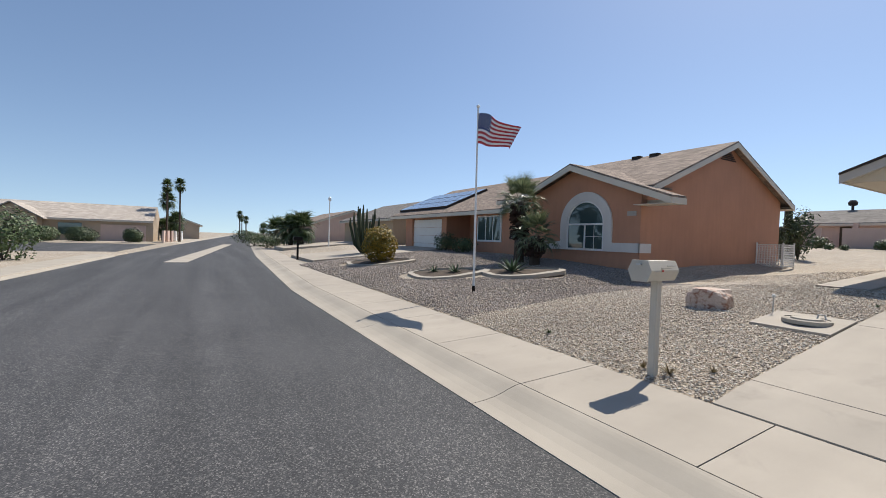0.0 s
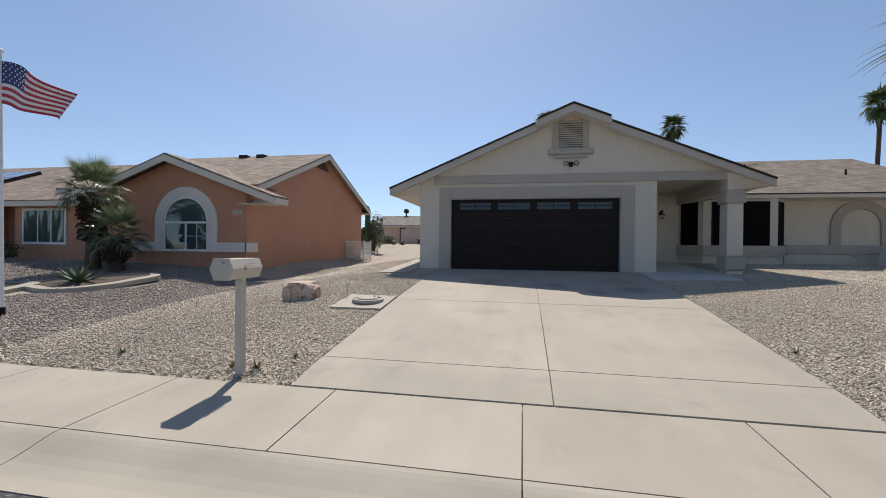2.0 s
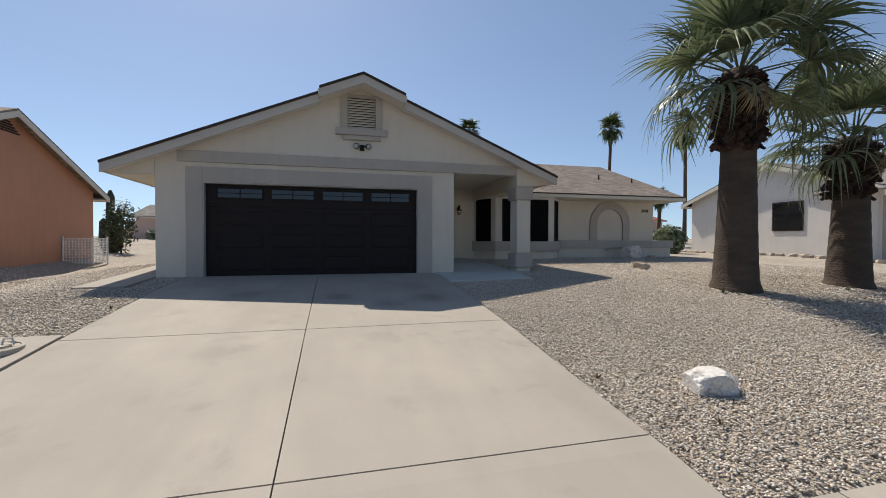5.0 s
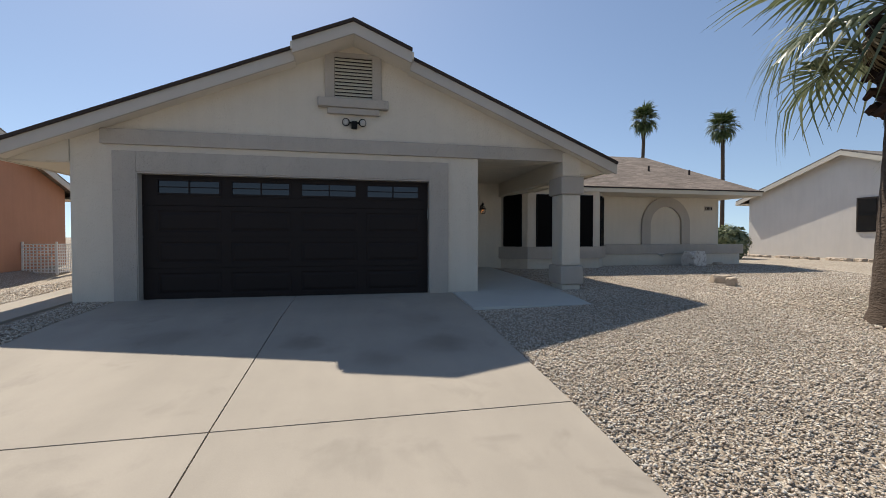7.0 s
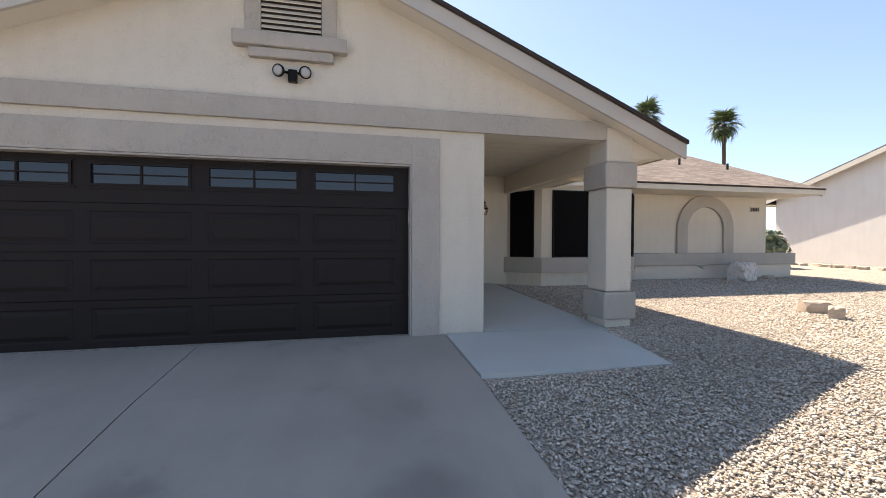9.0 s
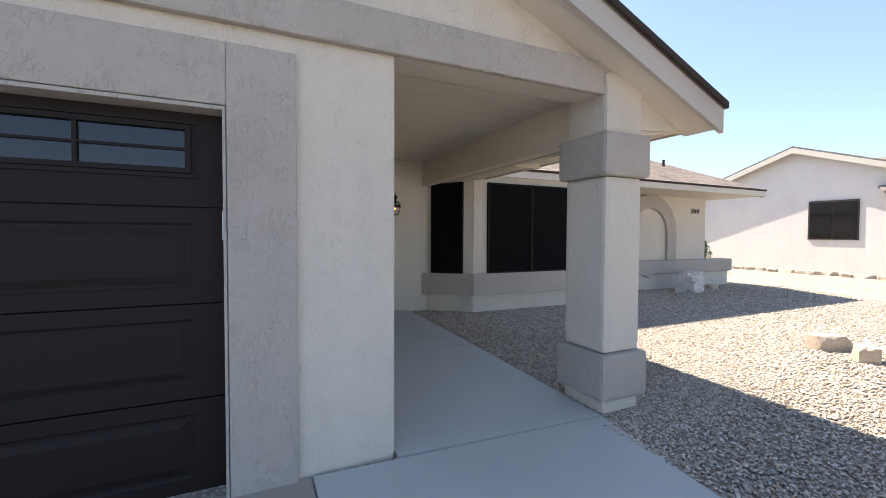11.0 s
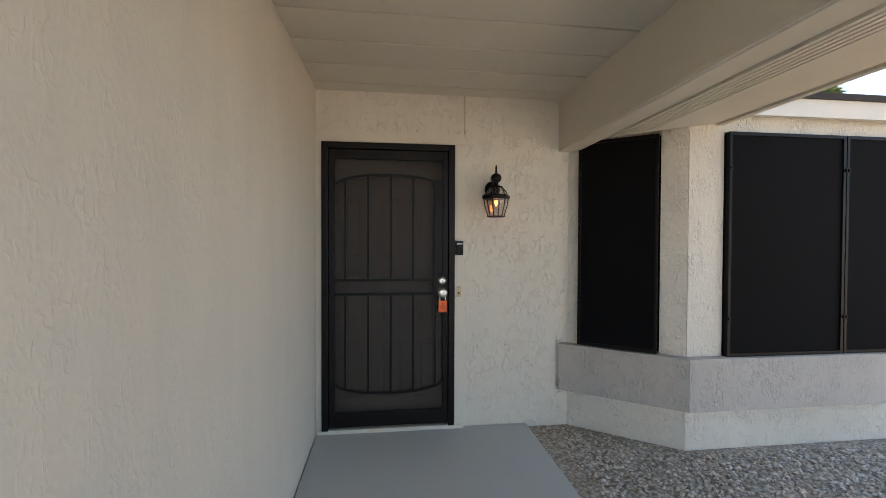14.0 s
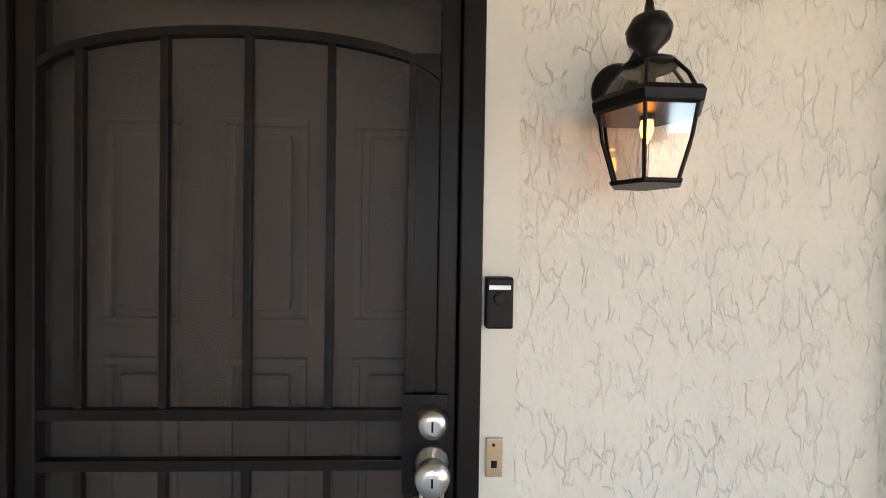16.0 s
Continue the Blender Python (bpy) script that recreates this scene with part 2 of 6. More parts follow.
def screen_mat(name, open_part, c):
    """A fine woven or perforated screen: partly open."""
    m, nt, b = base_mat(name)
    out = nt.nodes["Material Output"]
    tr = nt.nodes.new("ShaderNodeBsdfTransparent")
    mx = nt.nodes.new("ShaderNodeMixShader")
    mx.inputs[0].default_value = 1 - open_part
    b.inputs["Base Color"].default_value = (*c, 1)
    b.inputs["Roughness"].default_value = 0.6
    for a, d in ((tr.outputs[0], mx.inputs[1]), (b.outputs[0], mx.inputs[2]), (mx.outputs[0], out.inputs[0])):
        nt.links.new(a, d)
    return m


def glow_mat(name, c, strength):
    m, nt, b = base_mat(name)
    b.inputs["Base Color"].default_value = (*c, 1)
    b.inputs["Emission Color"].default_value = (*c, 1)
    b.inputs["Emission Strength"].default_value = strength
    return m


def leaf_mat(name, dark, light, rough=0.45, thin=0.0):
    m, nt, b = base_mat(name)
    g = nt.nodes.new("ShaderNodeNewGeometry")
    info = nt.nodes.new("ShaderNodeObjectInfo")
    col = ramp(nt, g.outputs["Random Per Island"], [(0, dark), (1, light)])
    col = mixed(nt, "MULTIPLY", col, ramp(nt, info.outputs["Random"], [(0, 0.75), (1, 1.1)]))
    nt.links.new(col, b.inputs["Base Color"])
    b.inputs["Roughness"].default_value = rough
    b.inputs["Specular IOR Level"].default_value = 0.5
    if thin:
        tr = nt.nodes.new("ShaderNodeBsdfTranslucent")
        mx = node(nt, "ShaderNodeMixShader", Fac=thin)
        nt.links.new(col, tr.inputs["Color"])
        nt.links.new(b.outputs[0], mx.inputs[1])
        nt.links.new(tr.outputs[0], mx.inputs[2])
        out = [n for n in nt.nodes if n.type == "OUTPUT_MATERIAL"][0]
        nt.links.new(mx.outputs[0], out.inputs["Surface"])
    return m


SMOOTH = stucco("cream_float_stucco", (0.665, 0.61, 0.52), 0.34, 0.1, 0.35)
ENTRY = stucco("cream_veined_stucco", (0.665, 0.61, 0.52), 0.66, 0.08, 0.4, 0.9)
def streaked(name, c, vein):
    """Broken quartz: pale faces with stained veins."""
    m, nt, b = base_mat(name)
    v = place(nt)
    n = noise_tex(nt, v, 7, 6, 0.65, 0.8)
    f = noise_tex(nt, v, 40, 4)
    col = ramp(nt, n, [(0.38, vein), (0.5, c), (0.7, c)])
    col = mixed(nt, "MULTIPLY", col, ramp(nt, f, [(0.3, 0.75), (0.65, 1.0)]))
    nt.links.new(col, b.inputs["Base Color"])
    b.inputs["Roughness"].default_value = 0.7
    bumped(nt, b, f, 0.7, 0.015)
    return m


CREAM = stucco("cream_stucco", (0.665, 0.61, 0.52), 0.62)
LUMPY = stucco("cream_lumpy_stucco", (0.665, 0.61, 0.52), 0.9, 0.08, 1.0, 0.3)
GREIGE = stucco("greige_stucco", (0.46, 0.42, 0.37), 0.75, 0.1, 1.0, 0.15)
ORANGE = stucco("terracotta_stucco", (0.53, 0.275, 0.175), 0.3, 0.12)
OFFWHITE = stucco("offwhite_stucco", (0.72, 0.68, 0.63), 0.3)
TAN = stucco("tan_stucco", (0.48, 0.38, 0.28), 0.3)
PINK = stucco("pink_stucco", (0.62, 0.47, 0.40), 0.3)
TRIM = surf("cream_paint", (0.62, 0.57, 0.48), 0.6, 0.05, 1.5, 60, 0.08)
BOARD = surf("porch_board_paint", (0.60, 0.545, 0.45), 0.55, 0.05, 1.5, 60, 0.08)
LENS = surf("frosted_lens", (0.42, 0.42, 0.40), 0.3, 0.05, 3, 60, 0.02)
WHITE = surf("white_paint", (0.78, 0.77, 0.74), 0.5, 0.05, 2, 60, 0.05)
EDGE = surf("roof_edge_felt", (0.045, 0.034, 0.029), 0.9, 0.2)
BARGE = surf("greige_board_paint", (0.50, 0.465, 0.42), 0.6, 0.07, 1.5, 60, 0.08)
SOFFIT = surf("cream_soffit_paint", (0.70, 0.65, 0.57), 0.7, 0.05, 1.5, 60, 0.1)
ROOF = shingle("brown_shingle", (0.25, 0.205, 0.172))
ROOF_TAN = shingle("tan_shingle", (0.315, 0.25, 0.205))
ROOF_PALE = shingle("pale_shingle", (0.52, 0.46, 0.40))
ROOF_RED = shingle("red_shingle", (0.33, 0.11, 0.08))
ROOF_GREY = shingle("grey_shingle", (0.24, 0.22, 0.2))
CONCRETE = surf("broomed_concrete", (0.43, 0.38, 0.315), 0.85, 0.16, 0.7, 130, 0.25, 0.002, pieces=0.07, stains=0.13)
KERB = surf("kerb_concrete", (0.42, 0.375, 0.31), 0.85, 0.16, 1.1, 110, 0.3, 0.003, pieces=0.08)
def stained_concrete():
    """Broomed concrete with old tyre and oil marks at a few places."""
    m = CONCRETE.copy()
    m.name = "driveway_concrete"
    nt = m.node_tree
    b = nt.nodes["Principled BSDF"]
    col = b.inputs["Base Color"].links[0].from_socket
    v = warped(nt, place(nt), 2.2, 0.35)
    for x, y, z, r, deep in ((0.45, -2.75, -0.1, 0.34, 0.3), (2.1, -2.95, -0.1, 0.5, 0.3), (1.35, -3.3, -0.13, 0.42, 0.22), (0.85, -3.0, -0.1, 0.16, 0.35), (2.0, -1.9, -0.05, 0.6, 0.16), (-1.1, -2.3, -0.08, 0.55, 0.2), (-0.9, -5.2, -0.45, 0.3, 0.08)):
        d = nt.nodes.new("ShaderNodeVectorMath")
        d.operation = "DISTANCE"
        d.inputs[1].default_value = (x + 0.17, y + 0.17, z + 0.17)
        nt.links.new(v, d.inputs[0])
        col = mixed(nt, "MULTIPLY", col, ramp(nt, d.outputs["Value"], [(r * 0.35, 1 - deep * 1.15), (r * 0.8, 1 - deep * 0.35), (r * 1.5, 1.0)]))
    nt.links.new(col, b.inputs["Base Color"])
    return m


DRIVE = stained_concrete()
WALK = surf("painted_porch_floor", (0.50, 0.51, 0.475), 0.7, 0.07, 1.2, 60, 0.06)
JOINT = surf("joint_dirt", (0.12, 0.10, 0.08), 0.95)
ASPHALT = asphalt_mat()
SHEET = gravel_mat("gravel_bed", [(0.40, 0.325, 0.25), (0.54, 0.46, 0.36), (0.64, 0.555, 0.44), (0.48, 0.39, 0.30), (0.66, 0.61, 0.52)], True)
STONES = gravel_mat("gravel_stones", [(0.33, 0.265, 0.205), (0.61, 0.515, 0.41), (0.79, 0.69, 0.57), (0.53, 0.425, 0.33), (0.84, 0.785, 0.69), (0.43, 0.38, 0.32)])
STONES_GREY = gravel_mat("grey_gravel_stones", [(0.22, 0.19, 0.165), (0.33, 0.28, 0.245), (0.43, 0.375, 0.335), (0.29, 0.23, 0.19), (0.52, 0.47, 0.425), (0.27, 0.245, 0.23)])
DOORBROWN = surf("espresso_door_paint", (0.016, 0.0112, 0.0102), 0.6, 0.08, 1.0, 80, 0.05, spec=0.22)
BLACK = surf("black_metal_paint", (0.008, 0.006, 0.0052), 0.4, 0.1, 2, 80, 0.04, spec=0.15)
SCREEN = surf("solar_screen", (0.004, 0.0035, 0.0035), 0.8, 0.1, 1.0, 400, 0.1, spec=0.1)
PANE = glass_mat("dark_glass", (0.006, 0.008, 0.014), 0.04, 0.6, 0.0)
DARKWIN = glass_mat("shaded_window_glass", (0.012, 0.012, 0.013), 0.05, 0.5, 0.0)
WINGLASS = glass_mat("window_glass", (0.05, 0.08, 0.08))
CLEAR = clear_mat("lantern_glass")
MESH = screen_mat("door_mesh", 0.6, (0.016, 0.013, 0.011))
INNERDOOR = surf("inner_door_paint", (0.27, 0.205, 0.155), 0.5, 0.06, 2, 80, 0.04)
CHROME = surf("satin_nickel", (0.62, 0.60, 0.56), 0.28, 0.05, 4, 80, 0.02, metal=1.0)
BRASS = surf("worn_brass", (0.5, 0.38, 0.24), 0.4, 0.15, 8, 80, 0.05, metal=0.9)
REDTAG = surf("orange_plastic", (0.85, 0.13, 0.02), 0.45, 0.04, 8, 80, 0.02)
BULB = glow_mat("warm_bulb", (1.0, 0.3, 0.04), 2.2)
BARK = surf("palm_trunk", (0.10, 0.072, 0.053), 0.95, 0.35, 2.0, 14, 0.9, 0.03, stretch=(1, 1, 3.0))
SKIRT = surf("palm_boots", (0.05, 0.026, 0.018), 0.9, 0.4, 4, 30, 0.6, 0.01)
FROND = leaf_mat("palm_leaf", (0.085, 0.12, 0.055), (0.27, 0.30, 0.17), 0.33, 0.28)
FROND_DRY = leaf_mat("dry_palm_leaf", (0.16, 0.11, 0.05), (0.32, 0.25, 0.13), 0.6)
FAR_LEAF = leaf_mat("far_palm_leaf", (0.045, 0.075, 0.025), (0.13, 0.17, 0.065), 0.4, 0.25)
SHRUB = leaf_mat("shrub_leaf", (0.03, 0.055, 0.015), (0.09, 0.13, 0.04), 0.5)
GOLD = leaf_mat("golden_leaf", (0.10, 0.115, 0.012), (0.46, 0.27, 0.015), 0.5, 0.25)
AGAVE = leaf_mat("agave_leaf", (0.06, 0.10, 0.05), (0.13, 0.18, 0.09), 0.5)
CACTUS = surf("cactus_skin", (0.045, 0.06, 0.03), 0.8, 0.25, 3, 40, 0.5, 0.01)
METAL_GREY = surf("galvanised_metal", (0.55, 0.55, 0.54), 0.4, 0.08, 3, 60, 0.04, metal=0.7)
SOLAR = glass_mat("solar_glass", (0.13, 0.14, 0.155), 0.2, 1.0, 1.0)
MAILBOX = surf("mailbox_paint", (0.55, 0.50, 0.42), 0.55, 0.08, 3, 60, 0.05)
RED = surf("red_paint", (0.45, 0.05, 0.03), 0.5, 0.05)
BLUE = surf("blue_cloth", (0.03, 0.05, 0.16), 0.8, 0.05)
FLAGRED = surf("red_cloth", (0.45, 0.04, 0.05), 0.8, 0.05)
FLAGWHITE = surf("white_cloth", (0.75, 0.73, 0.72), 0.8, 0.05)
QUARTZ = streaked("white_quartz", (0.72, 0.68, 0.63), (0.42, 0.36, 0.31))
REDROCK = streaked("rust_quartz", (0.55, 0.43, 0.35), (0.28, 0.12, 0.07))
SOIL = surf("planting_soil", (0.10, 0.075, 0.055), 0.95, 0.3, 3, 40, 0.6, 0.02)
BROWNROCK = surf("sandstone", (0.56, 0.46, 0.36), 0.85, 0.3, 5, 30, 0.6, 0.015)


# ---- ground ----
YS = [-400, -60, -19.6, -18.45, -18.35, -14.3, -10.32, -10.3, -9.65, -8.4, -7.8, -6.5, -5.5, -4.5, -2.5, -1.5, 0, 1.0, 3.4, 6, 10, 14, 30, 60, 500]
ZS = [-0.6, -0.86, -0.90, -0.94, -1.06, -1.02, -1.06, -1.06, -1.00, -0.88, -0.78, -0.625, -0.501, -0.38, -0.187, -0.09, 0, 0.053, 0.18, 0.197, 0.223, 0.25, 0.95, 1.4, 3.0]


def bend(x):
    return float(np.interp(-x, [0, 14, 34, 60, 600], [0, 0, 1.2, 3.4, 56]))


def dip(x, y):
    """The shallow swale that drains the gravel between the two houses; takes numbers or arrays."""
    return np.interp(x, [-13, -9.4, -8.3, -7.2, -5.6, -4.4], [0, -0.19, -0.5, -0.42, -0.14, 0]) * np.interp(y, [-8.4, -5, -2.5, 0, 6, 10, 16], [0, 0.25, 0.62, 1, 1, 0.6, 0.2])


def lie(y, x=0.0):
    """The height of the yard at a place; east of the driveway it swells a little."""
    z = float(np.interp(y, [-18.45, -10.3, -9.65, -8.4, -7.8, -4.5, -1.5, 0, 3.4, 60], [-1.03, -1.03, -0.92, -0.86, -0.76, -0.37, -0.08, 0, 0.18, 0.25]))
    return z + float(dip(x, y)) + 0.13 * float(np.interp(x, [3.2, 7.0], [0, 1])) * float(np.interp(y, [-8.3, -5.5, -2.5, 1.0], [0, 1, 1, 0]))


def sheet():
    xs = [-600, -300, -150, -90, -61, -60.5, -60, -48, -37, -36.5, -34, -28, -22, -14, -13, -11, -9.4, -8.8, -8.3, -7.8, -7.2, -6.4, -5.6, -5, -4.4, -2.75, 0, 2.85, 3.2, 5, 7, 10, 15, 22, 40, 100, 500]
    bm = bmesh.new()
    rows = []
    for x in xs:
        row = []
        for y, z in zip(YS, ZS):
            side_street = -60.6 < x < -36.9 and y < -18.0
            row.append(bm.verts.new((x, y + bend(x), -1.06 if side_street else z + (lie(y, x) - lie(y)))))
        rows.append(row)
    for a, b in zip(rows, rows[1:]):
        for i in range(len(YS) - 1):
            bm.faces.new((a[i], b[i], b[i + 1], a[i + 1]))
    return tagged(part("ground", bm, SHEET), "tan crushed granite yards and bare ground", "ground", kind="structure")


def strip(name, x0, x1, profile, material, label, category, thick=0.1, parent=None):
    """A strip along the street: profile rows of (y, z); its underside lies deeper."""
    xs = sorted({x0, x1, *[x for x in (-300, -150, -90, -60, -34, -14) if x0 < x < x1]})
    bm = bmesh.new()
    ring = list(profile) + [(profile[-1][0], profile[-1][1] - thick), (profile[0][0], profile[0][1] - thick)]
    rings = [[bm.verts.new((x, y + bend(x), z)) for y, z in ring] for x in xs]
    n = len(ring)
    for a, b in zip(rings, rings[1:]):
        for i in range(n):
            bm.faces.new((a[i], a[(i + 1) % n], b[(i + 1) % n], b[i]))
    bm.faces.new(rings[0])
    bm.faces.new(rings[-1][::-1])
    ob = part(name, bm, material, parent)
    return tagged(ob, label, category, kind="structure") if parent is None else ob


sheet()
strip("road", -420, 160, [(-18.4, -1.035), (-14.3, -0.985), (-10.32, -1.035)], ASPHALT, "dark worn asphalt street with tyre lanes", "road", 0.02)
bm = bmesh.new()
prism(bm, [(-60.3, -90), (-37.2, -90), (-37.2, -18.2), (-60.3, -17.0)], -1.055, -1.03)
tagged(part("road_side", bm, ASPHALT), "asphalt side street joining at the corner", "road", kind="structure")
bm = bmesh.new()
prism(bm, [(-26.5, -14.35), (-26.5, -13.3), (-63, -8.9), (-63, -9.9)], -1.03, -0.978)
tagged(part("valley_gutter", bm, KERB), "pale concrete valley gutter across the asphalt", "gutter", kind="structure")

KP = [(-10.31, -1.03), (-10.15, -1.024), (-10.02, -1.008), (-9.92, -0.985), (-9.83, -0.957), (-9.75, -0.934), (-9.7, -0.923), (-9.65, -0.918)]
kerb = thing("kerb", "rolled concrete kerb along the street", "kerb", kind="structure")
walkway = thing("pavement", "pale broomed concrete sidewalk in slabs", "pavement", kind="structure")
edges = [-420, -150, -60, -40, -30] + [-4.17 - 1.953 * k for k in range(11, 0, -1)] + [-4.17, -2.22, -0.26, 1.7, 3.7, 5.6, 7.55, 9.5, 11.45, 13.4, 15.3, 17.3, 40, 160]
for a, b in zip(edges, edges[1:]):
    strip("slab", a + 0.006, b - 0.006, [(-9.635, -0.918), (-8.4, -0.858)], CONCRETE, "", "", 0.1, walkway)
for a, b in zip(edges[0:-1:2], edges[2::2] + [edges[-1]]):
    if b > a:
        strip("kerb_stone", a + 0.005, b - 0.005, KP, KERB, "", "", 0.1, kerb)
strip("kerb_bed", -420, 160, [(-10.0, -1.045), (-9.8, -1.0), (-9.65, -0.955), (-8.42, -0.885)], JOINT, "", "", 0.05, kerb)

drive = thing("driveway", "pale concrete driveway cast in six slabs", "driveway", kind="structure")
rows = [(-8.385, -7.625), (-7.61, -4.56), (-4.545, -0.0)]
for ya, yb in rows:
    for xa, xb in ((-2.75, 0.034), (0.046, 2.87)):
        bm = bmesh.new()
        ys = sorted({ya, yb, *[y for y in (-7.8, -4.5, -3, -1.5) if ya < y < yb]})
        top = [[bm.verts.new((x, y, lie(y) + 0.012)) for y in ys] for x in (xa, xb)]
        low = [[bm.verts.new((x, y, lie(y) - 0.12)) for y in ys] for x in (xa, xb)]
        for i in range(len(ys) - 1):
            bm.faces.new((top[0][i], top[1][i], top[1][i + 1], top[0][i + 1]))
            bm.faces.new((low[0][i], low[0][i + 1], low[1][i + 1], low[1][i]))
            bm.faces.new((top[0][i], top[0][i + 1], low[0][i + 1], low[0][i]))
            bm.faces.new((top[1][i + 1], top[1][i], low[1][i], low[1][i + 1]))
        for k in (0, -1):
            bm.faces.new((top[0][k], top[1][k], low[1][k], low[0][k]))
        part("slab", bm, DRIVE, drive)
bm = bmesh.new()
for ya, yb in zip([-8.38, -7.8, -4.5, -1.5], [-7.8, -4.5, -1.5, -0.01]):
    poly(bm, (-2.74, ya, lie(ya) - 0.012), (2.84, ya, lie(ya) - 0.012), (2.84, yb, lie(yb) - 0.012), (-2.74, yb, lie(yb) - 0.012))
part("joint_bed", bm, JOINT, drive)

porch = thing("floor_porch", "smooth grey painted concrete porch walk", "floor", kind="structure")
PZ = ([-1.6, 0.0, 3.4, 3.97], [-0.05, 0.028, 0.205, 0.215])
for outline in ([(2.88, -1.47), (4.9, -1.55), (5.08, -0.12), (2.88, -0.04)], [(3.41, -0.03), (5.08, -0.11), (5.02, 1.9), (3.41, 1.9)], [(3.41, 1.912), (5.02, 1.912), (4.95, 3.96), (3.41, 3.96)]):
    bm = bmesh.new()
    hi = [bm.verts.new((x, y, float(np.interp(y, *PZ)))) for x, y in outline]
    lo = [bm.verts.new((v.co.x, v.co.y, v.co.z - 0.25)) for v in hi]
    bm.faces.new(hi)
    bm.faces.new(lo[::-1])
    for i in range(4):
        bm.faces.new((lo[i], lo[(i + 1) % 4], hi[(i + 1) % 4], hi[i]))
    part("slab", bm, WALK, porch)
bm = bmesh.new()
box(bm, -4.25, -3.41, -1.38, 3.0, -0.2, 0.0)
for v in bm.verts:
    if v.co.z > -0.1:
        v.co.z = lie(v.co.y) + 0.03
tagged(part("pavement_side", bm, CONCRETE), "narrow concrete path beside the garage", "path", kind="structure")


# ---- the house with the dark garage door ----
def structure(name, bm, material, label, category, parent=None):
    return tagged(part(name, bm, material, parent), label, category, kind="structure")


RX, RZ, SL = 1.06, 4.67, 0.415
def roof_z(x):
    return RZ - SL * abs(x - RX)


LX0, LX1 = -4.27, 6.15
bm = boxes((-3.39, -2.44, 0, 0.2, -0.2, 2.6), (-2.44, 2.44, 0, 0.2, 2.13, 2.6))
prism(bm, [(-3.39, 2.6), (5.65, 2.6), (5.65, roof_z(5.65) - 0.16), (RX, RZ - 0.16), (-3.39, roof_z(-3.39) - 0.16)], 0, 0.2, "y")
rounded = [bm.verts.new((x, y, z)) for z in (-0.2, 2.6) for x, y in ((2.44, 0), (3.372, 0), (3.386, 0.004), (3.396, 0.014), (3.4, 0.028), (3.4, 0.034), (2.44, 0.034))]
bm.faces.new(rounded[:7])
bm.faces.new(rounded[7:])
for k in range(7):
    bm.faces.new((rounded[k], rounded[(k + 1) % 7], rounded[7 + (k + 1) % 7], rounded[7 + k]))
structure("wall_garage", bm, CREAM, "cream stucco garage front with a gable", "wall")
bm = bmesh.new()
prism(bm, [(0.034, -0.2), (3.97, -0.2), (3.97, 2.75), (0.2, 2.75), (0.2, 2.575), (0.034, 2.575)], 3.2, 3.4, "x")
structure("wall_porch", bm, SMOOTH, "cream stucco wall along the porch", "wall")
structure("wall_pier", boxes((2.44, 3.2, 0.034, 0.2, -0.2, 2.6)), CREAM, "core of the pier beside the garage door", "wall")
structure("wall_garage_side", boxes((-3.39, -3.19, 0.2, 12.0, -0.2, 2.75)), CREAM, "cream stucco garage side", "wall")
bm = boxes((-2.79, -2.445, -0.035, -0.001, 0.0, 2.47), (2.445, 2.80, -0.035, -0.001, 0.0, 2.47), (-2.445, 2.445, -0.035, -0.001, 2.135, 2.47), bevel=0.008)
structure("trim_garage", bm, GREIGE, "greige stucco surround of the garage door", "trim")
structure("trim_beam", boxes((-2.95, 5.2, -0.06, -0.002, 2.57, 2.82), bevel=0.015), GREIGE, "greige stucco band across the gable", "trim")
structure("beam_porch_front", boxes((3.4, 5.22, -0.02, 0.22, 2.575, 2.63)), TRIM, "painted soffit of the front beam", "beam")
# interior closure of the garage behind its door
structure("wall_garage_back", boxes((-3.19, 3.2, 6.0, 6.2, -0.2, 2.75)), CREAM, "plain wall behind the garage", "wall")

# garage door: four sections of four raised panels, the top one glazed
gdoor = thing("garage_door", "espresso brown sectional garage door with glazed top", "garage door", (0, 0.1, 0))
H = 2.13 / 4
SEAMS, MIDS = (-2.43, -1.135, 0.025, 1.187, 2.43), (-1.707, -0.555, 0.607, 1.766)


def pressed_panel(bm, x0, x1, z0, z1):
    """A recess with sloping sides and a raised field in it, as pressed into a steel section."""
    rings = []
    for inset, y in ((0.0, 0.02), (0.014, 0.028), (0.03, 0.028), (0.07, 0.017)):
        rings.append([bm.verts.new((x, y, z)) for x, z in ((x0 + inset, z0 + inset), (x1 - inset, z0 + inset), (x1 - inset, z1 - inset), (x0 + inset, z1 - inset))])
    for a, b in zip(rings, rings[1:]):
        for i in range(4):
            bm.faces.new((a[i], a[(i + 1) % 4], b[(i + 1) % 4], b[i]))
    bm.faces.new(rings[-1])


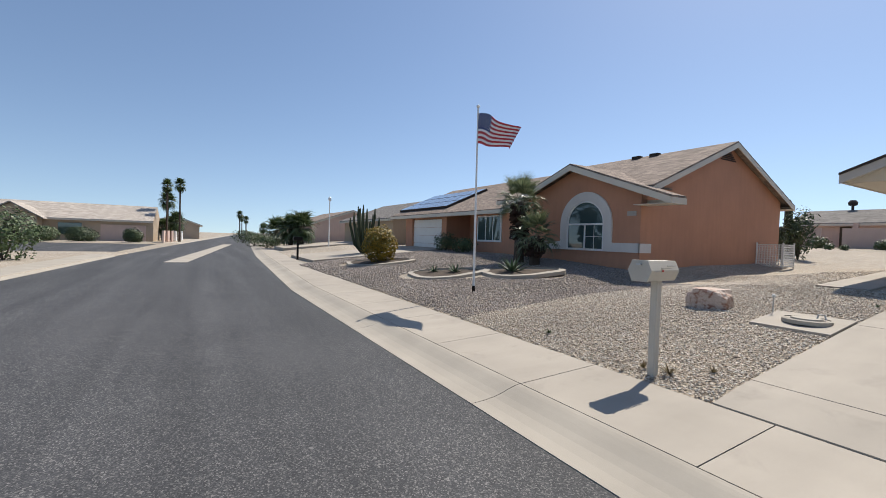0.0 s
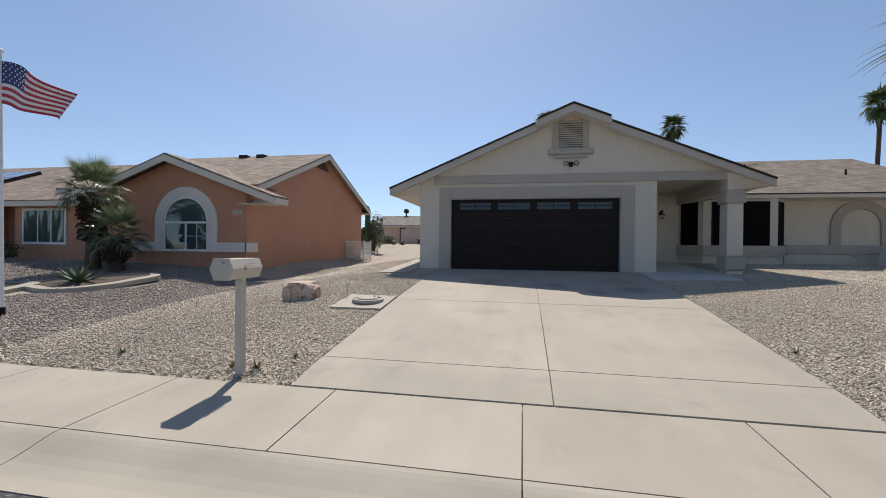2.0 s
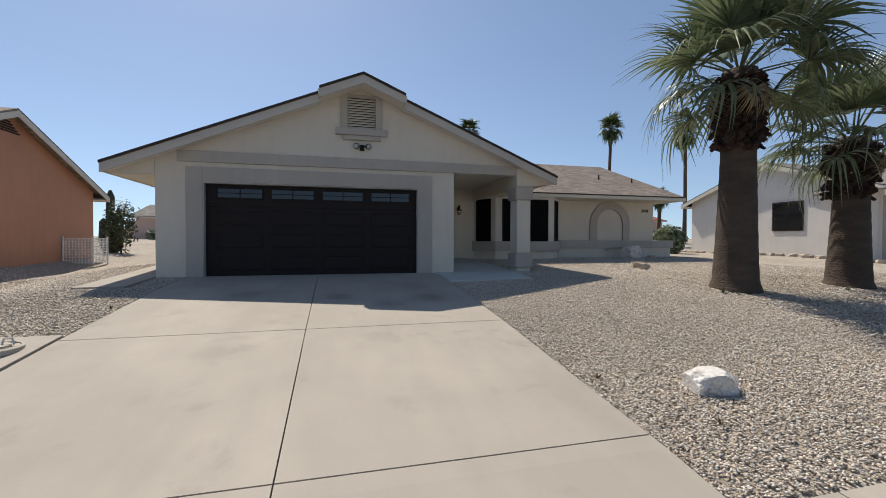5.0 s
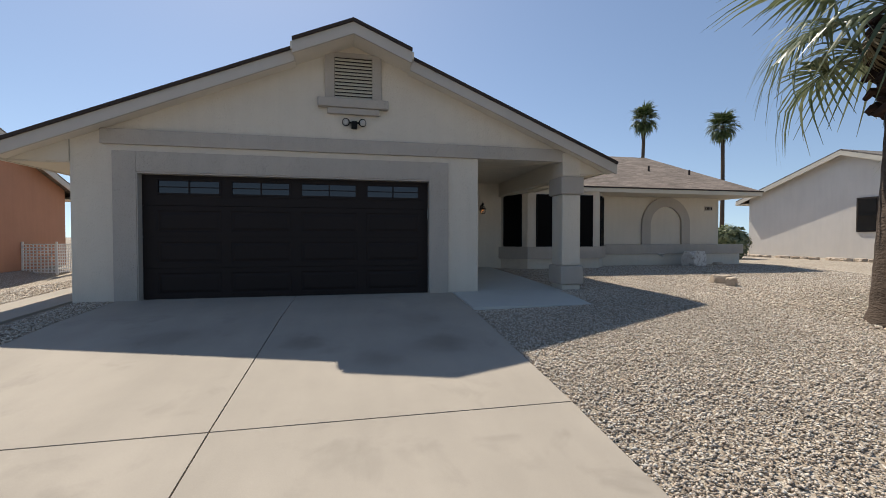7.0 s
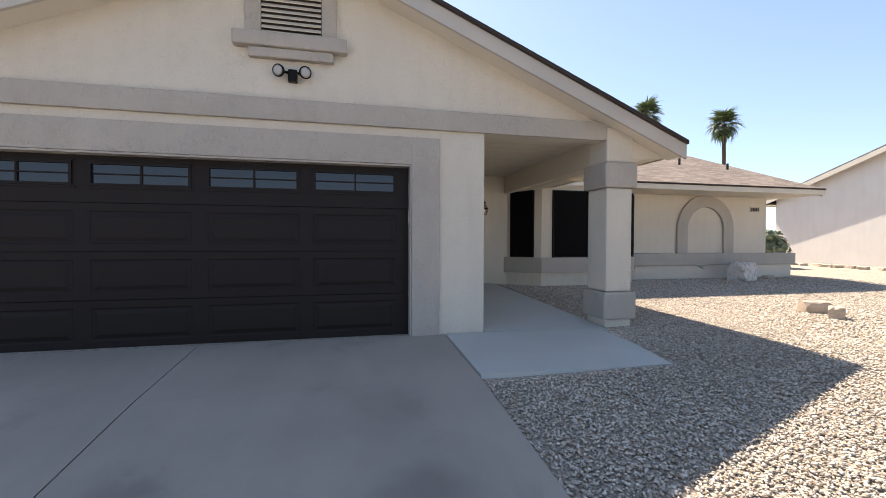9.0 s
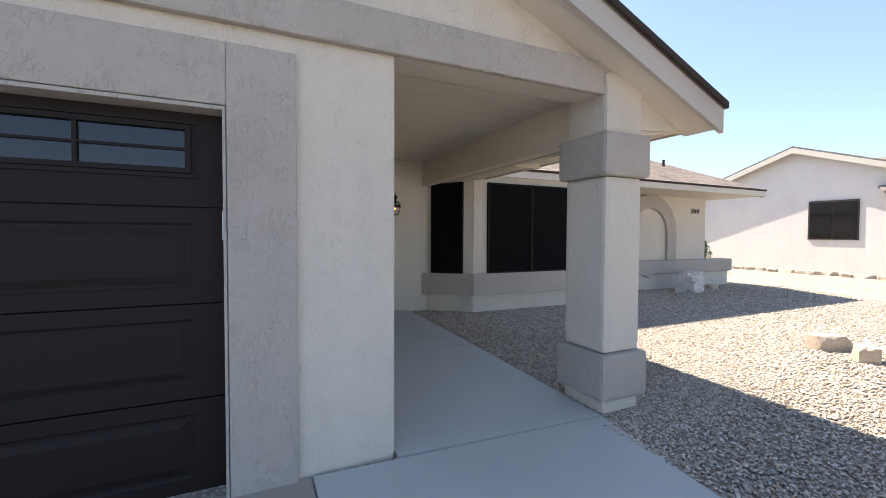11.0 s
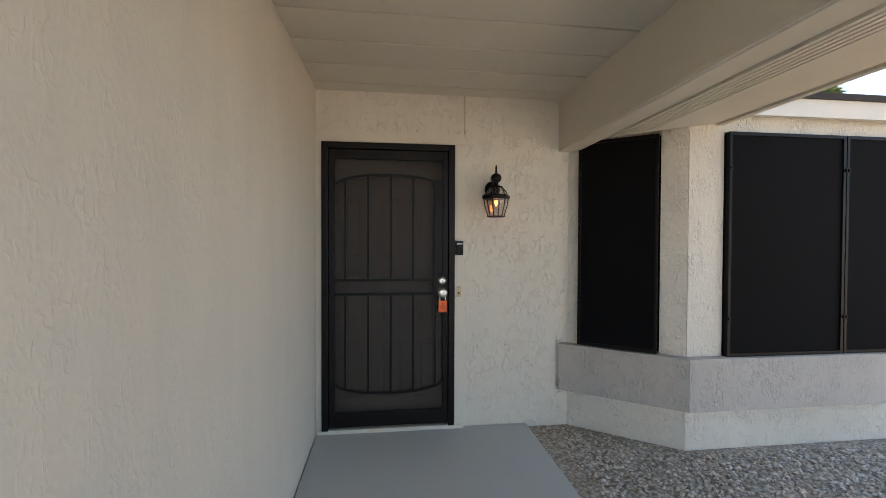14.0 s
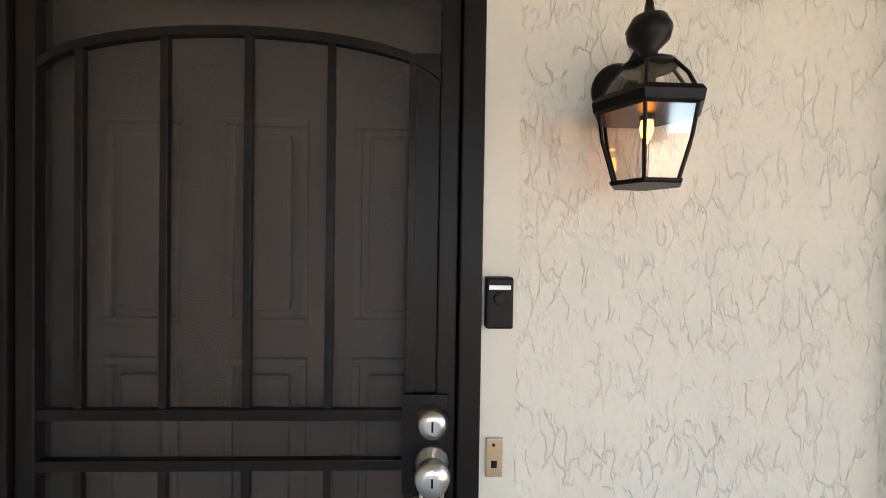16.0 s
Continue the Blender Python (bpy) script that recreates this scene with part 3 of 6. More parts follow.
for r in range(4):
    for c in range(4):
        x0, x1, z0, z1 = SEAMS[c], SEAMS[c + 1], r * H, (r + 1) * H
        w0, w1 = MIDS[c] - 0.5, MIDS[c] + 0.5
        bm = bmesh.new()
        if r < 3:
            za, zb = z0 + 0.085, z1 - 0.085
            box(bm, x0, x1, 0.02, 0.05, z0 + 0.004, za)
            box(bm, x0, x1, 0.02, 0.05, zb, z1 - 0.004)
            box(bm, x0, w0, 0.02, 0.05, za, zb)
            box(bm, w1, x1, 0.02, 0.05, za, zb)
            pressed_panel(bm, w0, w1, za, zb)
        else:
            box(bm, x0, x1, 0.02, 0.05, z0 + 0.004, z0 + 0.21)
            box(bm, x0, x1, 0.02, 0.05, z0 + 0.42, z1)
            box(bm, x0, w0 + 0.03, 0.02, 0.05, z0 + 0.21, z0 + 0.42)
            box(bm, w1 - 0.03, x1, 0.02, 0.05, z0 + 0.21, z0 + 0.42)
        panel = part("panel", bm, DOORBROWN, gdoor)
        if r == 3:
            part("glass", boxes((w0 + 0.02, w1 - 0.02, 0.03, 0.036, z0 + 0.2, z0 + 0.43)), PANE, panel, "dark reflecting glass")
            part("window_frame", boxes((w0 - 0.03, w1 + 0.03, 0.004, 0.02, z0 + 0.16, z0 + 0.18), (w0 - 0.03, w1 + 0.03, 0.004, 0.02, z0 + 0.45, z0 + 0.47), (w0, w1, 0.002, 0.02, z0 + 0.185, z0 + 0.212), (w0, w1, 0.002, 0.02, z0 + 0.418, z0 + 0.445),
                 (w0, w0 + 0.027, 0.002, 0.02, z0 + 0.212, z0 + 0.418), (w1 - 0.027, w1, 0.002, 0.02, z0 + 0.212, z0 + 0.418),
                 (MIDS[c] - 0.01, MIDS[c] + 0.01, 0.012, 0.03, z0 + 0.212, z0 + 0.418), (w0 + 0.027, w1 - 0.027, 0.014, 0.03, z0 + 0.308, z0 + 0.322)), DOORBROWN, panel)
part("latch_tab", boxes((2.415, 2.424, -0.03, 0.0, 1.42, 1.58), bevel=0.002), METAL_GREY, gdoor, "pale metal tab at the edge")
part("bottom_seal", boxes((-2.43, 2.43, 0.015, 0.05, -0.02, 0.004)), BLACK, gdoor)
structure("trim_jamb", boxes((-2.44, -2.425, -0.03, 0.16, 0, 2.13), (2.425, 2.44, -0.03, 0.16, 0, 2.13), (-2.425, 2.425, -0.03, 0.16, 2.11, 2.13)), GREIGE, "greige stop strips round the garage opening", "trim")
part("backing", boxes((-2.424, 2.424, 0.056, 0.062, 0.002, 2.108)), BLACK, gdoor)

# louvred gable vent
vent = thing("gable_vent", "louvred attic vent with a greige stucco surround", "vent", (1.05, 0, 3.5))
part("surround", boxes((-0.5, -0.33, -0.05, -0.002, 0.03, 0.86), (0.33, 0.5, -0.05, -0.002, 0.03, 0.86), (-0.33, 0.33, -0.05, -0.002, 0.78, 0.86), bevel=0.012), GREIGE, vent)
part("sill", boxes((-0.62, 0.62, -0.13, -0.002, -0.13, 0.03), bevel=0.02), GREIGE, vent)
part("corbel", boxes((-0.46, 0.46, -0.09, -0.002, -0.24, -0.132), bevel=0.015), GREIGE, vent)
part("backing", boxes((-0.33, 0.33, -0.012, -0.003, 0.03, 0.78)), EDGE, vent)
for k in range(12):
    bm = bmesh.new()
    box(bm, -0.325, 0.325, -0.035, 0.03, -0.006, 0.006, m=pose(0, -0.02, 0.065 + k * 0.061, 38))
    for v in bm.verts:
        v.co.y = min(v.co.y, -0.013)
    part("slat", bm, TRIM, vent)

# roof of the garage wing
roof = thing("roof_garage", "brown shingled gable roof with cream fascias", "roof", kind="structure")
TH = 0.05
def uv_roof(ob):
    me = ob.data
    uv = me.uv_layers.new(name="UVMap")
    for f in me.polygons:
        n = f.normal
        flat = Vector((n.y, -n.x, 0))
        flat = flat.normalized() if flat.length > 1e-3 else Vector((1, 0, 0))
        down = n.cross(flat)
        for li in f.loop_indices:
            p = me.vertices[me.loops[li].vertex_index].co
            uv.data[li].uv = (p.dot(flat), p.dot(down))
    return ob


Y0, YP, YB = -0.36, -0.6, 12.0
for x in (LX0, LX1):
    bm = bmesh.new()
    slab(bm, [(RX, Y0, RZ), (x, Y0, roof_z(x)), (x, YB if x < 0 else 6.6, roof_z(x)), (RX, YB, RZ)], TH)
    uv_roof(part("shingle_plane", bm, ROOF, roof))
    s = -1 if x < 0 else 1
    cx = RX + s * 0.98
    bm = bmesh.new()
    slab(bm, [(RX, YP, RZ + 0.03), (cx, YP, roof_z(cx) + 0.03), (cx, Y0 + 0.3, roof_z(cx) + 0.03), (RX, Y0 + 0.3, RZ + 0.03)], TH)
    uv_roof(part("peak_plane", bm, ROOF, roof))
    for y, xa, xb, up, nm in ((Y0, cx, x, -0.051, "bargeboard"), (YP, RX, cx, -0.021, "peak_board")):
        bm = bmesh.new()
        prism(bm, [(xa, roof_z(xa) + up), (xb, roof_z(xb) + up), (xb, roof_z(xb) + up - 0.19), (xa, roof_z(xa) + up - 0.19)], y + 0.012, y + 0.05, "y")
        part(nm, bm, BARGE, roof)
        bm = bmesh.new()
        prism(bm, [(xa, roof_z(xa) + up + 0.054), (xb, roof_z(xb) + up + 0.054), (xb, roof_z(xb) + up + 0.002), (xa, roof_z(xa) + up + 0.002)], y - 0.03, y - 0.001, "y")
        part("drip_edge", bm, EDGE, roof)
        bm = bmesh.new()
        prism(bm, [(xa, roof_z(xa) + up - 0.12), (xb, roof_z(xb) + up - 0.12), (xb, roof_z(xb) + up - 0.15), (xa, roof_z(xa) + up - 0.15)], y + 0.051, 0.0, "y")
        part("soffit", bm, SOFFIT, roof)
    bm = bmesh.new()
    prism(bm, [(cx, roof_z(cx) - 0.021), (cx + s * 0.03, roof_z(cx) - 0.03), (cx + s * 0.03, roof_z(cx) - 0.14), (cx, roof_z(cx) - 0.14)], YP + 0.012, Y0 + 0.01, "y")
    part("peak_return", bm, TRIM, roof)
    zf = roof_z(x)
    part("fascia", boxes((min(x, x - s * 0.04), max(x, x - s * 0.04), Y0 + 0.05, YB if x < 0 else 6.6, min(zf - 0.1, zf - 0.22 if x < 0 else max(2.38, zf - 0.22)), zf - 0.052)), TRIM, roof)
part("eave_soffit", boxes((LX0 + 0.04, -3.39, 0.0, 12.0, 2.25, 2.27)), TRIM, roof)
for xa, xb in ((-3.39, LX0 + 0.04), (5.53, LX1 - 0.04)):
    bm = bmesh.new()
    prism(bm, [(xa, 2.27 if xa < 0 else 2.345), (xb, 2.27 if xa < 0 else 2.38), (xb, roof_z(xb) - 0.1), (xa, roof_z(xa) - 0.1)], -0.03, -0.004, "y")
    part("eave_return", bm, TRIM, roof)

# porch: ceiling, side beam, grooved eave soffit, pillar
bm = boxes((3.4, 5.2, 0.2, 3.97, 2.68, 2.72))
k = 0
y = 0.22
while y < 3.95:
    box(bm, 3.4, 5.2, y, min(y + 0.285, 3.97), 2.668, 2.681, bevel=0.004)
    y += 0.3
structure("ceiling_porch", bm, BOARD, "cream painted board ceiling of the porch", "ceiling")
structure("beam_porch", boxes((5.2, 5.34, -0.0, 4.0, 2.28, 2.72), bevel=0.006), BOARD, "boxed cream beam along the porch", "beam")
structure("beam_strip", boxes((5.185, 5.215, 0.33, 3.6, 2.285, 2.31), bevel=0.004), BOARD, "thin moulding under the beam", "trim")
bm = bmesh.new()
x = 5.345
while x < 5.56:
    box(bm, x, x + 0.03, 0.0, 3.45, 2.3, 2.317)
    x += 0.044 if x < 5.5 else 1.0
box(bm, x - 0.956, 6.08, 0.0, 3.45, 2.3, 2.317)
box(bm, 5.34, 6.11, 0.0, 3.45, 2.317, 2.34)
for v in bm.verts:
    v.co.z += 0.12 * (v.co.x - 5.34) / 0.77 - 0.03
structure("soffit_porch", bm, BOARD, "grooved cream boards under the eave", "soffit")
structure("soffit_batten", boxes((5.37, 5.76, 1.57, 1.63, 2.265, 2.33)), BOARD, "cross batten under the eave", "trim")
pillar = thing("porch_pillar", "square stucco porch pillar with greige blocks", "pillar", (5.32, 0.12, 0), kind="structure")
part("shaft", boxes((-0.2, 0.2, -0.2, 0.26, -0.3, 0.12), (-0.2, 0.2, -0.2, 0.26, 0.5, 1.93), (-0.2, 0.2, -0.2, 0.26, 2.28, 2.75), bevel=0.032), CREAM, pillar)
part("base_block", boxes((-0.25, 0.25, -0.25, 0.31, 0.12, 0.5), bevel=0.035), GREIGE, pillar, "greige stucco block")
part("cap_block", boxes((-0.25, 0.25, -0.25, 0.31, 1.93, 2.28), bevel=0.035), GREIGE, pillar, "greige stucco block")

# entry wall with its door opening
structure("wall_entry", boxes((3.4, 3.41, 3.97, 4.17, 0, 2.75), (4.46, 5.5, 3.97, 4.17, 0, 2.75), (3.41, 4.46, 3.97, 4.17, 2.37, 2.75)), ENTRY, "cream stucco entry wall", "wall")
structure("trim_door", boxes((3.402, 3.44, 3.945, 4.1, 0.2, 2.36), (4.398, 4.47, 3.945, 4.1, 0.2, 2.30), (3.44, 4.47, 3.945, 4.1, 2.301, 2.378)), TRIM, "cream door frame", "trim")
structure("sill_door", boxes((3.42, 4.46, 3.93, 4.1, 0.2, 0.24), bevel=0.006), TRIM, "cream threshold under the door", "sill")

# bay with solar screens: plan of its wall line
BAY = [(5.24, 4.0), (5.91, 3.49), (8.19, 3.49), (8.72, 4.12), (8.72, 4.5)]
def run(bm, pts, out, depth, z0, z1):
    """A wall along a plan line, its outer face 'out' metres before the line."""
    def off(i, d):
        p = Vector(pts[i])
        a = (p - Vector(pts[max(i - 1, 0)])) if i > 0 else (Vector(pts[1]) - p)
        b = (Vector(pts[i + 1]) - p) if i < len(pts) - 1 else a
        a, b = a.normalized(), b.normalized()
        na, nb = Vector((a.y, -a.x)), Vector((b.y, -b.x))
        n = (na + nb).normalized()
        return p + n * (d / max(0.3, n.dot(na)))
    o = [off(i, out) for i in range(len(pts))]
    q = [off(i, out - depth) for i in range(len(pts))]
    prism(bm, [*o, *q[::-1]], z0, z1)
    return bm


structure("wall_bay", run(run(bmesh.new(), BAY, 0, 0.15, 0.0, 0.47), BAY, 0, 0.15, 2.34, 2.6), LUMPY, "cream stucco bay", "wall")
structure("ledge_bay", run(bmesh.new(), BAY, 0.075, 0.22, 0.47, 0.82), GREIGE, "greige stucco ledge round the bay", "trim")
for a, b in (((5.24, 4.0), (5.34, 3.924)), ((5.78, 3.589), (5.91, 3.49)), ((8.19, 3.49), (8.28, 3.597)), ((8.64, 4.026), (8.72, 4.12))):
    structure("wall_bay_post", run(bmesh.new(), [a, b], 0, 0.15, 0.82, 2.34), LUMPY, "cream stucco post beside a bay window", "wall")
for x0, x1 in ((5.915, 6.17), (7.97, 8.185)):
    structure("wall_bay_post", boxes((x0, x1, 3.49, 3.64, 0.82, 2.34)), LUMPY, "cream stucco post beside the wide bay window", "wall")


def screen_window(name, a, b, z0, z1, panels, label):
    a, b = Vector(a), Vector(b)
    d = b - a
    L = d.length
    ob = tagged(new(name), label, "window", kind="structure")
    ob.matrix_basis = Matrix.Translation((a.x, a.y, 0)) @ Matrix.Rotation(math.atan2(d.y, d.x), 4, "Z")
    part("backing", boxes((-0.04, L + 0.04, 0.06, 0.1, z0 - 0.005, z1 + 0.005)), SCREEN, ob)
    w = L / panels
    for k in range(panels):
        x0, x1 = k * w + 0.004, (k + 1) * w - 0.004
        pane = part("screen", boxes((x0 + 0.018, x1 - 0.018, -0.034, -0.026, z0 + 0.02, z1 - 0.02)), SCREEN, ob, "black woven solar screen")
        part("window_frame", boxes((x0, x0 + 0.02, -0.046, -0.002, z0, z1), (x1 - 0.02, x1, -0.046, -0.002, z0, z1), (x0 + 0.02, x1 - 0.02, -0.046, -0.002, z0, z0 + 0.022), (x0 + 0.02, x1 - 0.02, -0.046, -0.002, z1 - 0.022, z1)), BLACK, pane)
        for zc in (z0 + 0.25, z1 - 0.25):
            for xc in (x0 + 0.004, x1 - 0.012):
                part("clip", boxes((xc, xc + 0.01, -0.058, -0.044, zc, zc + 0.02)), BLACK, ob)
    return ob


screen_window("window_1", (5.345, 3.925), (5.775, 3.595), 0.825, 2.335, 1, "narrow bay window behind a black solar screen")
screen_window("window_2", (6.175, 3.495), (7.965, 3.495), 0.82, 2.335, 2, "wide bay window behind two black solar screens")
screen_window("window_3", (8.284, 3.602), (8.636, 4.021), 0.825, 2.335, 1, "narrow bay window behind a black solar screen")

# main wing: wall with a blind arch and a ledge
structure("wall_main", boxes((8.7, 13.4, 4.5, 4.7, 0, 2.7), (13.2, 13.4, 4.7, 13.5, 0, 2.7)), CREAM, "cream stucco wall of the main wing", "wall")
structure("ledge_main", boxes((8.9, 14.25, 4.3, 4.7, 0.55, 0.87), bevel=0.02), GREIGE, "greige stucco ledge along the wall", "trim")
structure("wall_ledge", boxes((8.88, 14.15, 4.36, 4.7, 0.0, 0.549)), CREAM, "cream stucco footing under the ledge", "wall")
bm = bmesh.new()
prev = None
for k in range(17):
    t = math.pi * k / 16
    cur = ((11.28 + 0.92 * math.cos(t), 1.53 + 0.92 * math.sin(t)), (11.28 + 0.6 * math.cos(t), 1.53 + 0.6 * math.sin(t)))
    if prev:
        prism(bm, [prev[0], cur[0], cur[1], prev[1]], 4.43, 4.499, "y")
    prev = cur
box(bm, 10.36, 10.68, 4.43, 4.499, 0.87, 1.53)
box(bm, 11.88, 12.2, 4.43, 4.499, 0.87, 1.53)
bmesh.ops.remove_doubles(bm, verts=bm.verts, dist=0.0005)
structure("trim_arch", bm, GREIGE, "greige stucco blind arch on the wall", "trim")
roof2 = thing("roof_main", "brown shingled roof of the main wing", "roof", kind="structure")
EY, EZ, EX = 3.44, 2.6, 14.0
bm = bmesh.new()
slab(bm, [(6.2, EY, EZ), (EX, EY, EZ), (EX, 9.05, 4.75), (2.0, 9.05, 4.75)], TH)
uv_roof(part("shingle_plane", bm, ROOF, roof2))
bm = bmesh.new()
slab(bm, [(EX, 14.6, EZ), (2.0, 14.6, EZ), (2.0, 9.05, 4.75), (EX, 9.05, 4.75)], TH)
uv_roof(part("shingle_plane", bm, ROOF, roof2))
bm = bmesh.new()
slab(bm, [(5.0, 5.3, 3.24), (10.0, 8.4, 4.53), (8.2, 10.2, 5.12), (5.0, 10.2, 5.28)], TH)
uv_roof(part("upper_plane", bm, ROOF, roof2))
part("fascia", boxes((5.9, EX, EY - 0.03, EY + 0.005, EZ - 0.16, EZ - 0.03)), TRIM, roof2)
part("drip_edge", boxes((5.9, EX + 0.02, EY - 0.05, EY - 0.032, EZ - 0.04, EZ + 0.002)), EDGE, roof2)
part("soffit", boxes((8.3, EX, EY + 0.006, 4.5, EZ - 0.16, EZ - 0.14)), TRIM, roof2)
bm = bmesh.new()
prism(bm, [(EY, EZ - 0.05), (9.05, 4.7), (14.6, EZ - 0.05), (14.6, EZ - 0.21), (9.05, 4.54), (EY, EZ - 0.21)], EX - 0.05, EX - 0.01, "x")
part("bargeboard", bm, TRIM, roof2)
bm = bmesh.new()
prism(bm, [(4.5, 2.6), (13.6, 2.6), (9.05, 4.5)], 13.2, 13.4, "x")
part("gable_wall", bm, CREAM, roof2)
part("eave_return", boxes((13.4, EX - 0.06, 4.5, 13.9, EZ - 0.16, EZ - 0.14)), TRIM, roof2)


# ---- palms ----
def fan_frond(seed, size=1.0, petiole=0.95, blade=1.25, droop=0.5, n=30, wide=1.35):
    """One fan leaf: a stalk and many pleated fingers that split and droop at their tips. It grows along +x."""
    rng = random.Random(seed)
    bm = bmesh.new()
    L = petiole * size
    stalk = [(L * t, 0, -0.10 * L * t * t) for t in (0, 0.33, 0.66, 1)]
    tube(bm, stalk, [0.028 * size, 0.022 * size, 0.018 * size, 0.014 * size], 4)
    hub = Vector(stalk[-1])
    for i in range(n):
        a = radians(-112 + 224 * i / (n - 1)) + rng.uniform(-0.02, 0.02)
        R = blade * size * (0.72 + 0.28 * math.cos(a * 0.72)) * rng.uniform(0.9, 1.06)
        d = Vector((math.cos(a), math.sin(a), 0.5 * abs(math.sin(a)) ** 1.5 - 0.12)).normalized()
        side = Vector((-math.sin(a), math.cos(a), 0))
        fall = droop * rng.uniform(0.6, 1.5)
        pts = []
        for t, w in ((0, 0.004 * wide), (0.38, 0.026 * wide), (0.6, 0.019 * wide), (0.8, 0.009 * wide), (1.0, 0.002 * wide)):
            bendz = -fall * max(0, t - 0.38) ** 1.6 * R * 1.7
            pull = 1 - 0.35 * max(0, t - 0.55) * fall
            p = hub + d * (R * t * pull) + Vector((0, 0, bendz + (0.006 if i % 2 else -0.006)))
            pts.append((p - side * w * size, p + Vector((0, 0, 0.012 * size * (1 - t))), p + side * w * size))
        vs = [[bm.verts.new(q) for q in row] for row in pts]
        for r0, r1 in zip(vs, vs[1:]):
            for k in (0, 1):
                bm.faces.new((r0[k], r0[k + 1], r1[k + 1], r1[k]))
    me = bpy.data.meshes.new("frond")
    bm.to_mesh(me)
    bm.free()
    return me


FRONDS = [fan_frond(k, droop=0.25 + 0.16 * k) for k in range(4)]
for me in FRONDS:
    me.materials.append(FROND)
DRY = [fan_frond(20 + k, droop=1.2) for k in range(2)]
for me in DRY:
    me.materials.append(FROND_DRY)
FAR_FROND = fan_frond(40, petiole=0.75, blade=1.15, droop=0.55, n=15, wide=3.4)
FAR_FROND.materials.append(FAR_LEAF)


def boot(seed):
    """A cut leaf base that hangs on the trunk."""
    rng = random.Random(seed)
    bm = bmesh.new()
    tube(bm, [(-0.05, 0, -0.06), (0.07, rng.uniform(-0.03, 0.03), 0.0), (0.15, rng.uniform(-0.04, 0.04), 0.03), (0.2, rng.uniform(-0.06, 0.06), rng.uniform(-0.06, 0.08))], [0.06, 0.062, 0.05, 0.03], 6)
    me = bpy.data.meshes.new("leaf_base")
    bm.to_mesh(me)
    bm.free()
    me.materials.append(SKIRT)
    return me


BOOTS = [boot(k) for k in range(4)]


def fan_palm(label, at, r0, r1, skirt0, skirt1, crown, count, size, seed, group=""):
    rng = random.Random(seed)
    ob = thing("fan_palm", label, "palm tree", at, group)
    bm = bmesh.new()
    path, radii = [], []
    n = 26
    for i in range(n + 1):
        t = i / n
        z = -0.15 + t * (skirt1 + 0.3)
        path.append((0.02 * math.sin(3 * t), 0.02 * math.cos(2 * t), z))
        radii.append((r0 + (r1 - r0) * min(1, t * 1.6) ** 0.6) * (1 + 0.018 * (i % 2)) + (0.1 * max(0, 0.06 - t) / 0.06))
    tube(bm, path, radii, 24)
    part("trunk", bm, BARK, ob, smooth=True)
    for i in range(int(150 * (skirt1 - skirt0) / 1.3) + 20):
        z = rng.uniform(skirt0, skirt1)
        a = rng.uniform(0, math.tau)
        b = link("leaf_base", BOOTS[i % 4], ob)
        s = rng.uniform(0.7, 1.25)
        b.matrix_basis = Matrix.Translation((r1 * 0.9 * math.cos(a), r1 * 0.9 * math.sin(a), z)) @ Matrix.Rotation(a, 4, "Z") @ Matrix.Scale(s, 4)
    for i in range(count):
        t = i / (count - 1)
        a = i * 2.39996 + rng.uniform(-0.2, 0.2)
        tilt = radians(77 - 96 * t + rng.uniform(-10, 10))
        me = FRONDS[min(3, int(t * 4))]
        f = link("frond", me, ob)
        z = crown - 0.45 * t
        f.matrix_basis = Matrix.Translation((0.12 * math.cos(a), 0.12 * math.sin(a), z)) @ Matrix.Rotation(a, 4, "Z") @ Matrix.Rotation(-tilt, 4, "Y") @ Matrix.Rotation(rng.uniform(-0.35, 0.35), 4, "X") @ Matrix.Scale(size * rng.uniform(0.88, 1.08), 4)
    for i in range(3):
        a = rng.uniform(0, math.tau)
        f = link("dry_frond", DRY[i % 2], ob, "dead straw-coloured frond")
        f.matrix_basis = Matrix.Translation((r1 * 0.8 * math.cos(a), r1 * 0.8 * math.sin(a), skirt1 + 0.1)) @ Matrix.Rotation(a, 4, "Z") @ Matrix.Rotation(radians(62), 4, "Y") @ Matrix.Scale(size * 0.5, 4)
    return ob


fan_palm("thick-trunked fan palm with shaggy boots in gravel", (8.4, -3.6, lie(-3.6, 8.4)), 0.45, 0.31, 2.85, 4.3, 4.68, 28, 1.03, 5)
fan_palm("shorter fan palm with a stout trunk in gravel", (11.6, -3.6, lie(-3.6, 11.6)), 0.45, 0.31, 1.95, 3.15, 3.48, 26, 0.98, 9)


def sky_palm(label, at, height, size, seed, r=0.17, group="distant sky palms"):
    rng = random.Random(seed)
    ob = thing("sky_palm", label, "palm tree", at, group)
    bm = bmesh.new()
    tube(bm, [(0.25 * math.sin(2 * t + seed), 0, height * t - 0.3) for t in (0, 0.25, 0.5, 0.75, 1)], [r * 1.3, r, r * 0.9, r * 0.85, r * 0.9], 8)
    part("trunk", bm, BARK, ob, smooth=True)
    x0 = 0.25 * math.sin(2 + seed)
    for i in range(34):
        t = i / 33
        a = i * 2.39996 + rng.uniform(-0.2, 0.2)
        f = link("frond", FAR_FROND, ob)
        f.matrix_basis = Matrix.Translation((x0, 0, height - 0.25 - 0.5 * t)) @ Matrix.Rotation(a, 4, "Z") @ Matrix.Rotation(-radians(84 - 138 * t + rng.uniform(-8, 8)), 4, "Y") @ Matrix.Scale(size * rng.uniform(0.85, 1.1), 4)
    return ob


